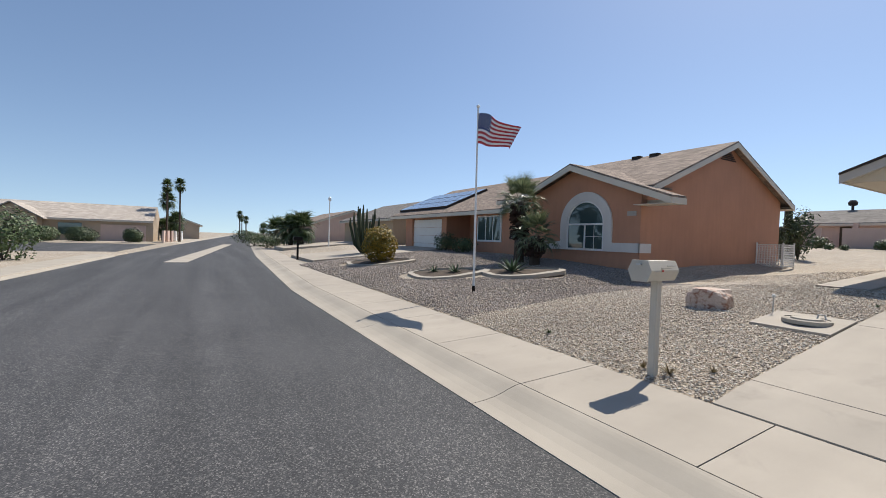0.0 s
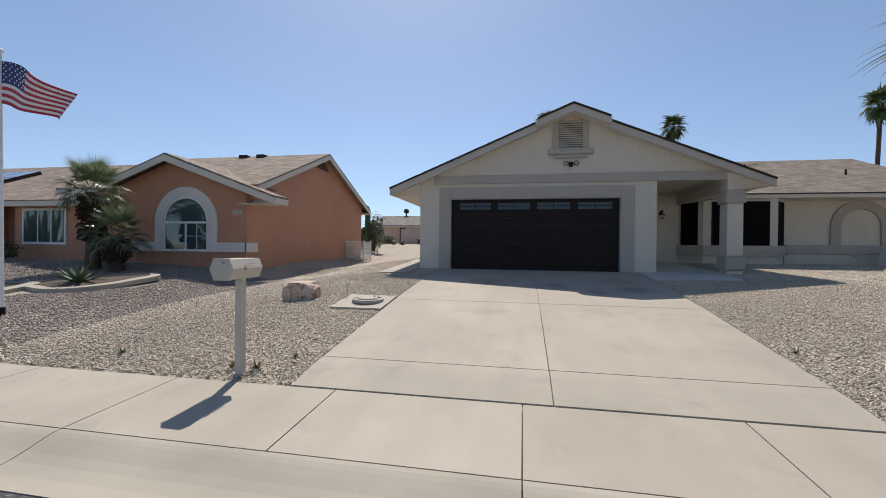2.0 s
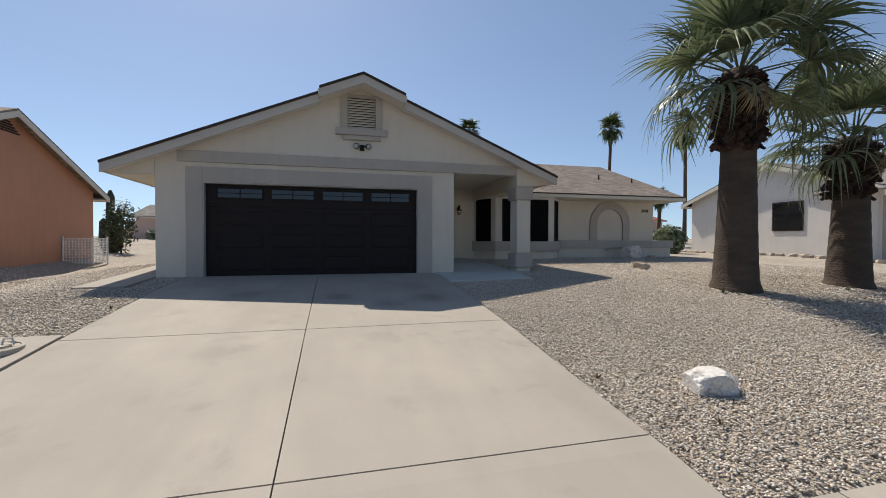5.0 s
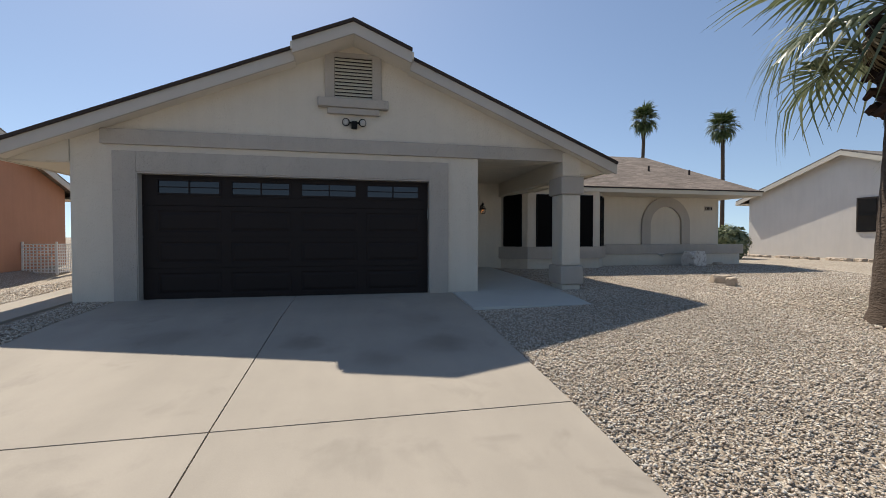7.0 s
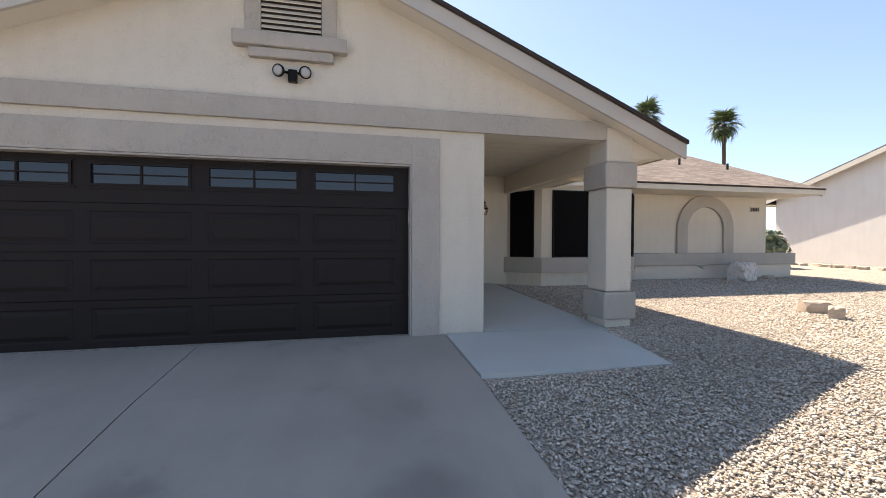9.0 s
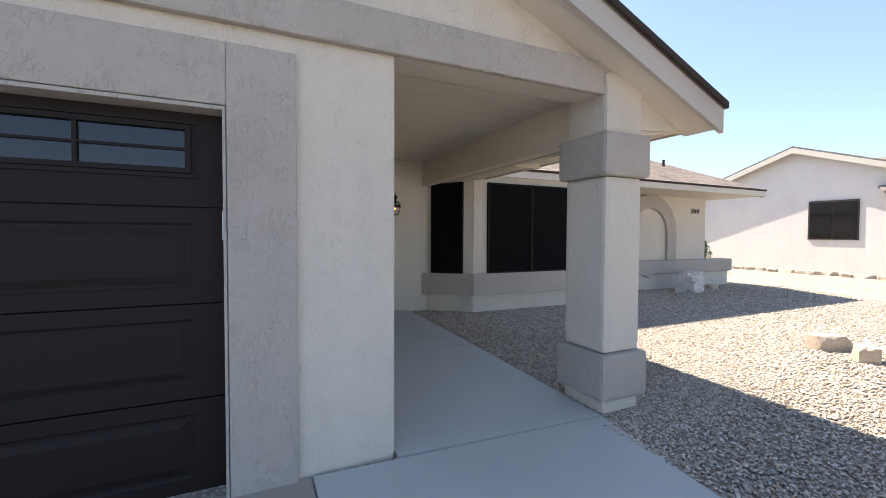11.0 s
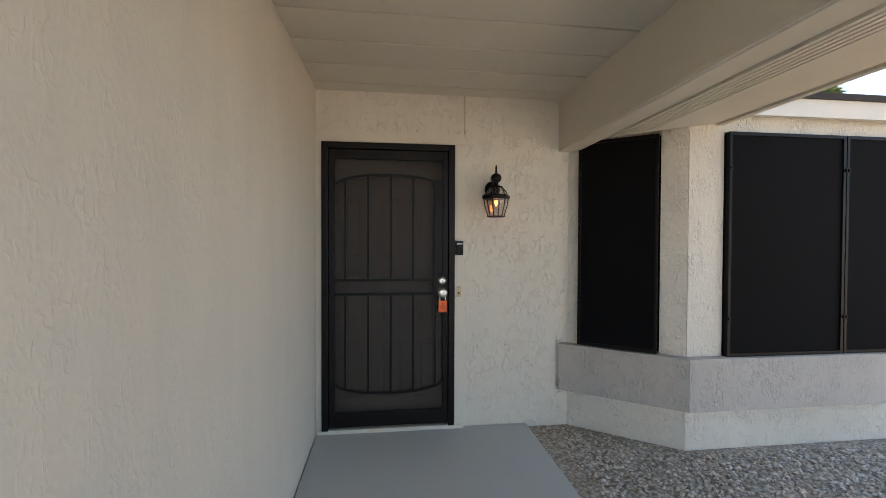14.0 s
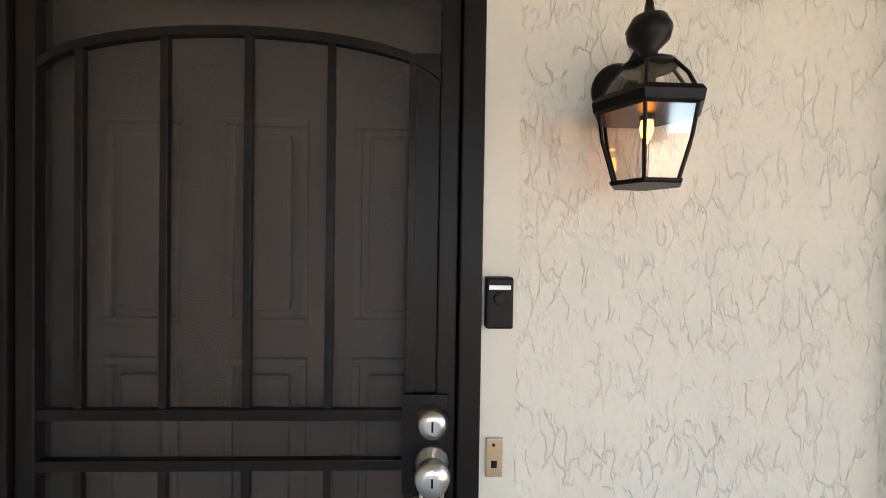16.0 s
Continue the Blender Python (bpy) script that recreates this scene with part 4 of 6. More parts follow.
for x, y, z in ((16.4, 38.6, 15.9), (30.0, 30.3, 15.0), (51.2, 41.8, 18.9), (1.95, 32.5, 15.0)):
    k = math.hypot(x, y + 11) / 45
    sky_palm("tall slender fan palm beyond the roofs", (x, y, 0.2), z - 1.0 * k - 0.2, 0.8 * k, int(x), 0.17 * k)


# ---- the terracotta house next door ----
def arch_points(cx, w, z0, zs, n=14):
    return [(cx - w, z0), (cx + w, z0)] + [(cx + w * math.cos(math.pi * k / n), zs + w * math.sin(math.pi * k / n)) for k in range(n + 1)]


def gable_house(name, label, wall, roof_mat, x0, x1, y0, y1, z0, eave, ridge, over, gable="x", trim=None, at=(0, 0, 0), turn=0.0):
    """A plain gabled house: walls, two roof planes, boards. gable: the axis along which the ridge runs."""
    ob = thing(name, label, "house", at, turn=turn)
    t = trim or TRIM
    bm = bmesh.new()
    if gable == "x":
        c, h = (y0 + y1) / 2, (y1 - y0) / 2
        s = (ridge - eave) / (h + over)
        prism(bm, [(y0, z0), (y1, z0), (y1, eave + s * over - 0.1), (c, ridge - 0.1), (y0, eave + s * over - 0.1)], x0, x1, "x")
        part("wall", bm, wall, ob)
        for sg, ye in ((-1, y0 - over), (1, y1 + over)):
            bm = bmesh.new()
            slab(bm, [(x0 - 0.35, ye, eave), (x1 + 0.35, ye, eave), (x1 + 0.35, c, ridge), (x0 - 0.35, c, ridge)][::sg], 0.06)
            uv_roof(part("roof", bm, roof_mat, ob))
            part("fascia", boxes((x0 - 0.35, x1 + 0.35, ye - 0.02, ye + 0.02, eave - 0.24, eave - 0.062)), t, ob)
            part("soffit", boxes((x0 - 0.3, x1 + 0.3, min(ye, ye - sg * over), max(ye, ye - sg * over), eave - 0.2, eave - 0.18)), t, ob)
            for xe in (x0 - 0.36, x1 + 0.33):
                bm = bmesh.new()
                prism(bm, [(ye, eave - 0.062), (c, ridge - 0.062), (c, ridge - 0.26), (ye, eave - 0.26)], xe, xe + 0.03, "x")
                part("bargeboard", bm, t, ob)
    else:
        c, h = (x0 + x1) / 2, (x1 - x0) / 2
        s = (ridge - eave) / (h + over)
        prism(bm, [(x0, z0), (x1, z0), (x1, eave + s * over - 0.1), (c, ridge - 0.1), (x0, eave + s * over - 0.1)], y0, y1, "y")
        part("wall", bm, wall, ob)
        for sg, xe in ((-1, x0 - over), (1, x1 + over)):
            bm = bmesh.new()
            slab(bm, [(xe, y0 - 0.35, eave), (xe, y1, eave), (c, y1, ridge), (c, y0 - 0.35, ridge)], 0.06)
            uv_roof(part("roof", bm, roof_mat, ob))
            part("fascia", boxes((xe - 0.02, xe + 0.02, y0 - 0.35, y1, eave - 0.24, eave - 0.062)), t, ob)
            bm = bmesh.new()
            prism(bm, [(xe, eave - 0.062), (c, ridge - 0.062), (c, ridge - 0.26), (xe, eave - 0.26)], y0 - 0.36, y0 - 0.33, "y")
            part("bargeboard", bm, t, ob)
    return ob


og = gable_house("terracotta_house", "terracotta stucco house with tan shingles and solar panels", ORANGE, ROOF_TAN, -17.0, -9.35, 0.6, 10.1, -0.4, 2.7, 4.87, 0.55)


def tile_wall(ob):
    # lower wing to the west with garage, porch and solar roof
    for r in ((-30.0, -17.0, 2.6, 9.8, -0.4, 2.4), (-29.4, -28.35, 0.8, 2.599, -0.4, 2.3), (-24.05, -23.45, 0.8, 2.599, -0.4, 2.3), (-28.35, -24.05, 1.0, 2.599, 1.97, 2.3), (-20.4, -17.0, 0.8, 2.599, -0.4, 2.3)):
        part("wall", boxes(r), ORANGE, ob)
    for ya, za, yb, zb in ((0.2, 2.3, 5.8, 4.75), (11.4, 2.3, 5.8, 4.75)):
        bm = bmesh.new()
        slab(bm, [(-31.0, ya, za), (-15.5, ya, za), (-15.5, yb, zb), (-31.0, yb, zb)], 0.06)
        uv_roof(part("roof", bm, ROOF_TAN, ob))
    part("fascia", boxes((-31.0, -15.5, 0.16, 0.2, 2.06, 2.25)), TRIM, ob)
    part("soffit", boxes((-31.0, -15.5, 0.2, 0.8, 2.1, 2.12)), TRIM, ob)
    part("garage_door", boxes(*[(-28.35, -24.05, 0.95, 0.99, -0.2 + k * 0.545, 0.335 + k * 0.545) for k in range(4)], bevel=0.01), WHITE, ob, "white sectional garage door")
    win = part("window", boxes((-19.95, -17.8, 0.74, 0.8, 0.6, 2.02)), WHITE, ob, "white framed window")
    part("pane", boxes((-19.85, -19.2, 0.725, 0.745, 0.7, 1.94), (-19.12, -18.55, 0.725, 0.745, 0.7, 1.94), (-18.47, -17.9, 0.725, 0.745, 0.7, 1.94)), WINGLASS, win)
    # front wing with its arched window
    bm = bmesh.new()
    prism(bm, [(-14.9, -0.4), (-9.345, -0.4), (-9.345, 2.55), (-12.12, 3.6), (-14.9, 2.55)], -0.05, 3.0, "y")
    part("wing_wall", bm, ORANGE, ob)
    for xe in (-16.2, -8.05):
        bm = bmesh.new()
        if xe < -12:
            slab(bm, [(xe, -0.5, 2.25), (xe, 3.4, 2.25), (-12.12, 5.5, 3.74), (-12.12, -0.5, 3.74)], 0.06)
        else:
            slab(bm, [(-9.3, -0.5, 2.707), (-9.3, 1.6, 2.707), (-12.12, 5.5, 3.74), (-12.12, -0.5, 3.74)], 0.06)
            slab(bm, [(xe, -0.5, 2.25), (xe, 0.3, 2.25), (-9.3, 0.3, 2.707), (-9.3, -0.5, 2.707)], 0.06)
        uv_roof(part("wing_roof", bm, ROOF_TAN, ob))
        bm = bmesh.new()
        prism(bm, [(xe, 2.185), (-12.12, 3.675), (-12.12, 3.46), (xe, 1.98)], -0.53, -0.49, "y")
        part("bargeboard", bm, TRIM, ob)
    part("fascia", boxes((-8.07, -8.03, -0.49, 0.3, 1.99, 2.18)), TRIM, ob)
    part("wing_soffit", boxes((-9.34, -8.07, -0.49, 0.3, 2.0, 2.02), (-9.34, -8.07, 0.26, 0.3, 2.02, 2.2)), TRIM, ob)
    c, sp = -11.65, 1.42
    bm = bmesh.new()
    prev = None
    for k in range(21):
        t = math.pi * k / 20
        cur = ((c + 1.22 * math.cos(t), sp + 1.22 * math.sin(t)), (c + 0.88 * math.cos(t), sp + 0.88 * math.sin(t)))
        if prev:
            prism(bm, [prev[0], cur[0], cur[1], prev[1]], -0.12, -0.051, "y")
        prev = cur
    box(bm, c - 1.22, c - 0.88, -0.12, -0.051, 0.74, sp)
    box(bm, c + 0.88, c + 1.22, -0.12, -0.051, 0.74, sp)
    box(bm, c - 3.2, c - 0.88, -0.12, -0.051, 0.42, 0.74)
    box(bm, c + 0.88, -9.3, -0.12, -0.051, 0.42, 0.74)
    bmesh.ops.remove_doubles(bm, verts=bm.verts, dist=0.0005)
    part("arch_band", bm, OFFWHITE, ob, "cream stucco arch and band")
    part("band_return", boxes((-9.344, -9.29, -0.12, 0.5, 0.42, 0.74)), OFFWHITE, ob)
    win = part("arched_window", prism(bmesh.new(), arch_points(c, 0.86, 0.45, sp), -0.07, -0.052, "y"), WINGLASS, ob, "arched window with white frame")
    bm = boxes((c - 0.88, c + 0.88, -0.1, -0.071, 0.42, 0.5), (c - 0.88, c + 0.88, -0.1, -0.071, sp - 0.04, sp + 0.03), (c - 0.03, c + 0.03, -0.1, -0.071, 0.5, sp - 0.04), (c - 0.88, c - 0.82, -0.1, -0.071, 0.5, sp - 0.04), (c + 0.82, c + 0.88, -0.1, -0.071, 0.5, sp - 0.04))
    prev = None
    for k in range(21):
        t = math.pi * k / 20
        cur = ((c + 0.88 * math.cos(t), sp + 0.88 * math.sin(t)), (c + 0.82 * math.cos(t), sp + 0.82 * math.sin(t)))
        if prev:
            prism(bm, [prev[0], cur[0], cur[1], prev[1]], -0.1, -0.071, "y")
        prev = cur
    part("window_frame", bm, WHITE, win)
    part("muntin", boxes((c + 0.42, c + 0.435, -0.085, -0.071, 0.5, sp - 0.04), (c + 0.03, c + 0.82, -0.085, -0.071, 0.94, 0.955)), WHITE, win)
    part("number_plate", boxes((-9.85, -9.5, -0.075, -0.051, 1.68, 1.84)), GREIGE, ob)
    bm = bmesh.new()
    for k in range(5):
        y, z = 5.3, 4.15 + k * 0.075
        h = max(0.08, (4.58 - z) * 1.3)
        box(bm, -9.349, -9.31, 5.35 - h, 5.35 + h, z, z + 0.045)
    part("louvre", bm, EDGE, ob, "dark triangular gable louvre")
    for k in range(2):
        part("roof_vent", boxes((-12.5 - k * 0.9, -12.1 - k * 0.9, 4.95, 5.25, 4.68, 4.87), bevel=0.02), EDGE, ob)


tile_wall(og)
for r in range(3):
    for c in range(7):
        s = (4.75 - 2.3) / 5.6
        ya = 1.0 + r * 1.08
        x0 = -31.0 + c * 1.03
        pan = thing("solar_panel", "dark glass solar panel on a shingled roof", "solar panel", (x0, ya, 2.36 + s * (ya - 0.2)), "solar panels on the roof")
        m = pose(0, 0, 0, math.degrees(math.atan(s)))
        bm = bmesh.new()
        box(bm, 0, 1.0, 0, 1.12, -0.05, 0.1, m=m)
        part("panel_frame", bm, EDGE, pan)
        bm = bmesh.new()
        box(bm, 0.025, 0.975, 0.025, 1.095, 0.1, 0.112, m=m)
        part("cell_glass", bm, SOLAR, pan)

# lattice screen round an air-conditioner
lat = thing("lattice_screen", "white lattice screen beside the terracotta wall", "screen", (-9.33, 8.0, lie(8.0, -9.0)))
for k in range(10):
    part("slat", boxes((k * 0.1, 0.03 + k * 0.1, -0.012, 0.0, 0.0, 0.95)), WHITE, lat)
    part("slat", boxes((0.0, 0.95, -0.022, -0.0125, 0.02 + k * 0.1, 0.05 + k * 0.1)), WHITE, lat)
    part("slat", boxes((0.955, 0.967, 0.02 + k * 0.1, 0.05 + k * 0.1, 0.0, 0.95)), WHITE, lat)
    part("slat", boxes((0.9675, 0.977, 0.0, 1.0, 0.02 + k * 0.1, 0.05 + k * 0.1)), WHITE, lat)
for x, y in ((0, -0.03), (0.94, -0.03), (0.94, 1.0)):
    part("post", boxes((x, x + 0.045, y, y + 0.045, -0.05, 1.02)), WHITE, lat)

# flag on its pole
pole = thing("flagpole", "white flagpole with a waving striped flag", "flagpole", (-9.55, -6.6, lie(-6.6, -9.55)))
bm = bmesh.new()
tube(bm, [(0, 0, 0), (-0.03, 0, 2.4), (-0.06, 0, 4.75)], [0.032, 0.028, 0.02], 10)
part("pole", bm, WHITE, pole)
bm = bmesh.new()
tube(bm, [(0, 0, -0.05), (0, 0, 0.14)], 0.045, 10)
part("socket", bm, BLACK, pole)
bm = bmesh.new()
bmesh.ops.create_uvsphere(bm, u_segments=10, v_segments=6, radius=0.045, matrix=Matrix.Translation((-0.06, 0, 4.79)))
part("finial", bm, WHITE, pole)


def cloth(u, v):
    """A point on the flag: u along the fly, v down the hoist, both 0 to 1."""
    x = 1.85 * u * (1.0 - 0.08 * v)
    z = 4.6 - 0.8 * v * (1 - 0.4 * u) - 0.78 * u ** 1.15 + 0.04 * math.sin(7 * u + 2 * v)
    y = 0.14 * u * math.sin(8.5 * u + 1.5 * v) - 0.25 * u
    return Vector((-0.03 + x, y, z))


def cloth_part(name, material, u0, u1, v0, v1, off=0.0, n=22):
    bm = bmesh.new()
    rows = []
    for i in range(n + 1):
        u = u0 + (u1 - u0) * i / n
        rows.append([bm.verts.new(cloth(u, v) + Vector((0, o, 0))) for v, o in ((v0, off), (v1, off), (v1, off + 0.006), (v0, off + 0.006))])
    for a, b in zip(rows, rows[1:]):
        for k in range(4):
            bm.faces.new((a[k], a[(k + 1) % 4], b[(k + 1) % 4], b[k]))
    bm.faces.new(rows[0])
    bm.faces.new(rows[-1][::-1])
    return part(name, bm, material, flag)


flag = part("flag", boxes((-0.05, -0.03, -0.01, 0.01, 3.78, 4.62)), FLAGWHITE, pole, "red, white and blue striped flag")
for k in range(13):
    cloth_part("stripe", FLAGWHITE if k % 2 else FLAGRED, 0.4 if k < 7 else 0.0, 1.0, k / 13, (k + 1) / 13)
cloth_part("canton", BLUE, 0.0, 0.4, 0.0, 7 / 13)
bm = bmesh.new()
for r in range(7):
    for c in range(5):
        p = cloth(0.035 + c * 0.08 + (0.03 if r % 2 else 0), 0.04 + r * 0.07)
        for dy in (-0.006, 0.012):
            poly(bm, *[(p.x + 0.018 * math.cos(a * math.tau / 5), p.y + dy, p.z + 0.018 * math.sin(a * math.tau / 5)) for a in range(5)])
tagged(part("stars", bm, FLAGWHITE, flag), "small white stars", kind="stuff")

# mailbox on its post
mb = thing("mailbox", "beige hexagonal mailbox on a square post", "mailbox", (-3.515, -8.2, lie(-8.2)))
part("post", boxes((-0.042, 0.042, -0.042, 0.042, -0.1, 1.12), bevel=0.006), MAILBOX, mb)
bm = bmesh.new()
hexa = [(-0.09, 1.12), (0.09, 1.12), (0.14, 1.24), (0.09, 1.35), (-0.09, 1.35), (-0.14, 1.24)]
prism(bm, hexa, -0.3, 0.22, "y")
bmesh.ops.bevel(bm, geom=list(bm.edges), offset=0.006, segments=2, affect="EDGES")
part("body", bm, MAILBOX, mb)
bm = bmesh.new()
prism(bm, [(x * 1.06, 1.235 + (z - 1.235) * 1.06) for x, z in hexa], -0.325, -0.301, "y")
lid = part("lid", bm, MAILBOX, mb)
part("pull", boxes((-0.03, 0.03, -0.35, -0.326, 1.3, 1.32)), METAL_GREY, lid)
part("flag", boxes((0.142, 0.15, -0.1, 0.04, 1.262, 1.274), (0.142, 0.15, -0.14, -0.1, 1.225, 1.278)), MAILBOX, mb)
part("flag_tip", boxes((0.1505, 0.153, -0.138, -0.104, 1.228, 1.25)), RED, mb, "faded red tip of the signal flag")
part("slot", boxes((0.135, 0.146, -0.02, 0.12, 1.29, 1.3)), METAL_GREY, mb)

# utility cover on its concrete pad
mh = thing("utility_cover", "round grey cover on a square concrete pad", "cover", (-3.2, -4.9, lie(-4.9)))
bm = boxes((-0.55, 0.43, -0.5, 0.5, -0.1, 0.035), bevel=0.006)
for v in bm.verts:
    v.co.z += 0.115 * v.co.y
part("pad", bm, CONCRETE, mh)
bm = bmesh.new()
lathe(bm, [(0.3, 0.02), (0.3, 0.075), (0.27, 0.09), (0.27, 0.075), (0.2, 0.075), (0.19, 0.1), (0.02, 0.105)], 28)
part("lid", bm, KERB, mh, smooth=False)
bm = bmesh.new()
tube(bm, [(0.1, 0.05, 0.09), (0.12, 0.06, 0.16), (0.18, 0.08, 0.16), (0.2, 0.08, 0.09)], 0.012, 6)
part("handle", bm, METAL_GREY, mh)
stake = thing("marker_stake", "thin white marker stake in gravel", "stake", (-3.75, -4.6, lie(-4.6)))
bm = bmesh.new()
tube(bm, [(0, 0, -0.05), (0, 0, 0.3)], 0.008, 6)
part("rod", bm, METAL_GREY, stake)
bm = bmesh.new()
bmesh.ops.create_uvsphere(bm, u_segments=8, v_segments=6, radius=0.03, matrix=Matrix.Translation((0, 0, 0.31)))
part("cap", bm, WHITE, stake)


def boulder(name, label, at, size, material, seed, category="rock", turn=0):
    bm = bmesh.new()
    bmesh.ops.create_icosphere(bm, subdivisions=4, radius=1.0)
    off = Vector((seed * 3.7, seed * 1.3, seed * 2.1))
    for v in bm.verts:
        p = v.co.copy()
        n1 = noise.cell_vector(p * 1.1 + off)
        d = 1 + 0.30 * noise.noise(p * 1.3 + off) + 0.14 * noise.noise(p * 3.1 + off) + 0.05 * noise.noise(p * 8 + off)
        q = Vector((max(-0.8, min(0.8, p.x * d)), max(-0.75, min(0.75, p.y * d)), max(-0.4, min(0.72, p.z * d))))
        v.co = Vector((q.x * size[0] / 2, q.y * size[1] / 2, (q.z + 0.34) * size[2] / 1.06))
    ob = part(name, bm, material, smooth=False)
    ob.matrix_basis = pose(at[0], at[1], lie(at[1], at[0]) - 0.02, 0, 0, turn)
    return tagged(ob, label, category)


boulder("boulder", "rust and white quartz boulder in gravel", (-4.72, -4.65), (0.84, 0.6, 0.35), REDROCK, 2, turn=10)
boulder("boulder", "white quartz boulder on tan gravel", (4.1, -7.02), (0.58, 0.44, 0.19), QUARTZ, 4, turn=-8)
boulder("boulder", "low pale sandstone rock in sunlit gravel", (9.2, 0.15), (0.62, 0.34, 0.2), BROWNROCK, 5, turn=-20)
boulder("boulder", "small brown sandstone block in sunlit gravel", (8.95, -0.3), (0.3, 0.26, 0.2), BROWNROCK, 11, turn=35)
boulder("boulder", "white quartz rock by the stucco ledge", (11.75, 3.75), (0.95, 0.55, 0.5), QUARTZ, 9, turn=18)
boulder("boulder", "small grey rock by the stucco ledge", (12.85, 3.95), (0.36, 0.3, 0.12), BROWNROCK, 8)

# ---- entry door and its fittings ----
door = thing("door_1", "black steel security door over a brown panelled door", "door", (3.445, 3.95, 0.24), kind="structure")
W, HD = 0.95, 2.055
part("jamb", boxes((0, 0.045, -0.03, 0.05, 0, HD), (W - 0.045, W, -0.03, 0.05, 0, HD), (0.045, W - 0.045, -0.03, 0.05, HD - 0.045, HD), bevel=0.004), BLACK, door)
part("stile", boxes((0.05, 0.088, -0.02, 0.02, 0.02, HD - 0.05), (W - 0.088, W - 0.05, -0.02, 0.02, 0.02, HD - 0.05), (0.088, W - 0.088, -0.02, 0.02, HD - 0.115, HD - 0.05), (0.088, W - 0.088, -0.02, 0.02, 0.02, 0.12), bevel=0.004), BLACK, door)
part("lock_panel", boxes((W - 0.14, W - 0.088, -0.012, 0.0, 0.92, 1.8), bevel=0.002), BLACK, door, "flat black strip beside the lock")
part("mesh_screen", boxes((0.088, W - 0.088, 0.002, 0.004, 0.12, HD - 0.115)), MESH, door, "fine black perforated screen")


def arc_z(x, up):
    t = (x - W / 2) / (W / 2 - 0.088)
    return (1.735 + 0.095 * math.sqrt(max(0, 1 - t * t * 0.96))) if up else (0.345 - 0.09 * math.sqrt(max(0, 1 - t * t * 0.96)))


for up in (True, False):
    bm = bmesh.new()
    xs = [0.088 + (W - 0.176) * k / 24 for k in range(25)]
    for a, b in zip(xs, xs[1:]):
        prism(bm, [(a, arc_z(a, up) - 0.009), (b, arc_z(b, up) - 0.009), (b, arc_z(b, up) + 0.009), (a, arc_z(a, up) + 0.009)], -0.016, 0.0, "y")
    bmesh.ops.remove_doubles(bm, verts=bm.verts, dist=0.0004)
    part("arch_bar", bm, BLACK, door)
for z in (0.975, 1.075):
    part("cross_bar", boxes((0.088, W - 0.088, -0.018, 0.0, z - 0.011, z + 0.011), bevel=0.002), BLACK, door)
for k in range(5):
    x = 0.163 + k * 0.161
    part("bar", boxes((x - 0.008, x + 0.008, -0.014, 0.0, arc_z(x, False), 0.964), bevel=0.002), BLACK, door)
    part("bar", boxes((x - 0.008, x + 0.008, -0.014, 0.0, 1.086, arc_z(x, True)), bevel=0.002), BLACK, door)
part("lock_plate", boxes((W - 0.155, W - 0.065, -0.026, -0.0205, 0.92, 1.12), bevel=0.002), BLACK, door)


def turned(name, profile, x, z, material, parent, label=""):
    bm = lathe(bmesh.new(), profile, 24)
    bmesh.ops.transform(bm, matrix=pose(x, 0, z, 90), verts=bm.verts)
    return part(name, bm, material, parent, label, True)


dead = turned("deadbolt", [(0.034, 0.026), (0.034, 0.034), (0.028, 0.042), (0.026, 0.052), (0.012, 0.053)], W - 0.095, 1.067, CHROME, door, "satin nickel deadbolt")
part("keyway", boxes((W - 0.097, W - 0.093, -0.0545, -0.053, 1.057, 1.077)), BLACK, dead)
knob = turned("knob", [(0.034, 0.026), (0.033, 0.034), (0.015, 0.042), (0.014, 0.06), (0.03, 0.066), (0.034, 0.082), (0.03, 0.097), (0.014, 0.1)], W - 0.095, 0.985, CHROME, door, "satin nickel door knob")
part("keyway", boxes((W - 0.097, W - 0.093, -0.102, -0.1, 0.977, 0.993)), BLACK, knob)
tag = thing("key_tag", "orange plastic key box hanging on the knob", "tag", (3.445 + W - 0.095, 3.95, 1.095))
part("body", boxes((-0.03, 0.03, -0.085, -0.055, -0.01, 0.075), bevel=0.006), REDTAG, tag)
bm = bmesh.new()
tube(bm, [(-0.02, -0.07, 0.07), (-0.02, -0.07, 0.13), (0, -0.065, 0.15), (0.02, -0.07, 0.13), (0.02, -0.07, 0.07)], 0.004, 6)
part("shackle", bm, CHROME, tag)
part("lettering", boxes(*[(-0.016, 0.016, -0.0862, -0.0852, 0.018 + k * 0.011, 0.023 + k * 0.011) for k in range(2)], (-0.006, 0.006, -0.0862, -0.0852, 0.045, 0.058)), RED, tag)
strike = thing("strike_plate", "worn brass strike plate on the door frame", "plate", (4.425, 3.9445, 1.225))
part("plate", boxes((-0.014, 0.02, -0.006, 0.0, -0.04, 0.04), bevel=0.002), BRASS, strike)
part("hole", boxes((-0.004, 0.008, -0.0068, -0.0061, -0.02, -0.005)), BLACK, strike)
part("screw", boxes((-0.002, 0.004, -0.0068, -0.0061, 0.024, 0.03)), BLACK, strike)
bell = thing("video_doorbell", "black plastic doorbell on the door frame", "doorbell", (4.429, 3.9445, 1.494))
part("body", boxes((-0.027, 0.027, -0.035, 0.0, 0, 0.102), bevel=0.005), BLACK, bell)
turned("button", [(0.014, 0.034), (0.014, 0.038), (0.006, 0.039)], 0.0, 0.06, DOORBROWN, bell)
part("bracket", boxes((-0.022, 0.02, -0.037, -0.0351, 0.078, 0.086)), METAL_GREY, bell)
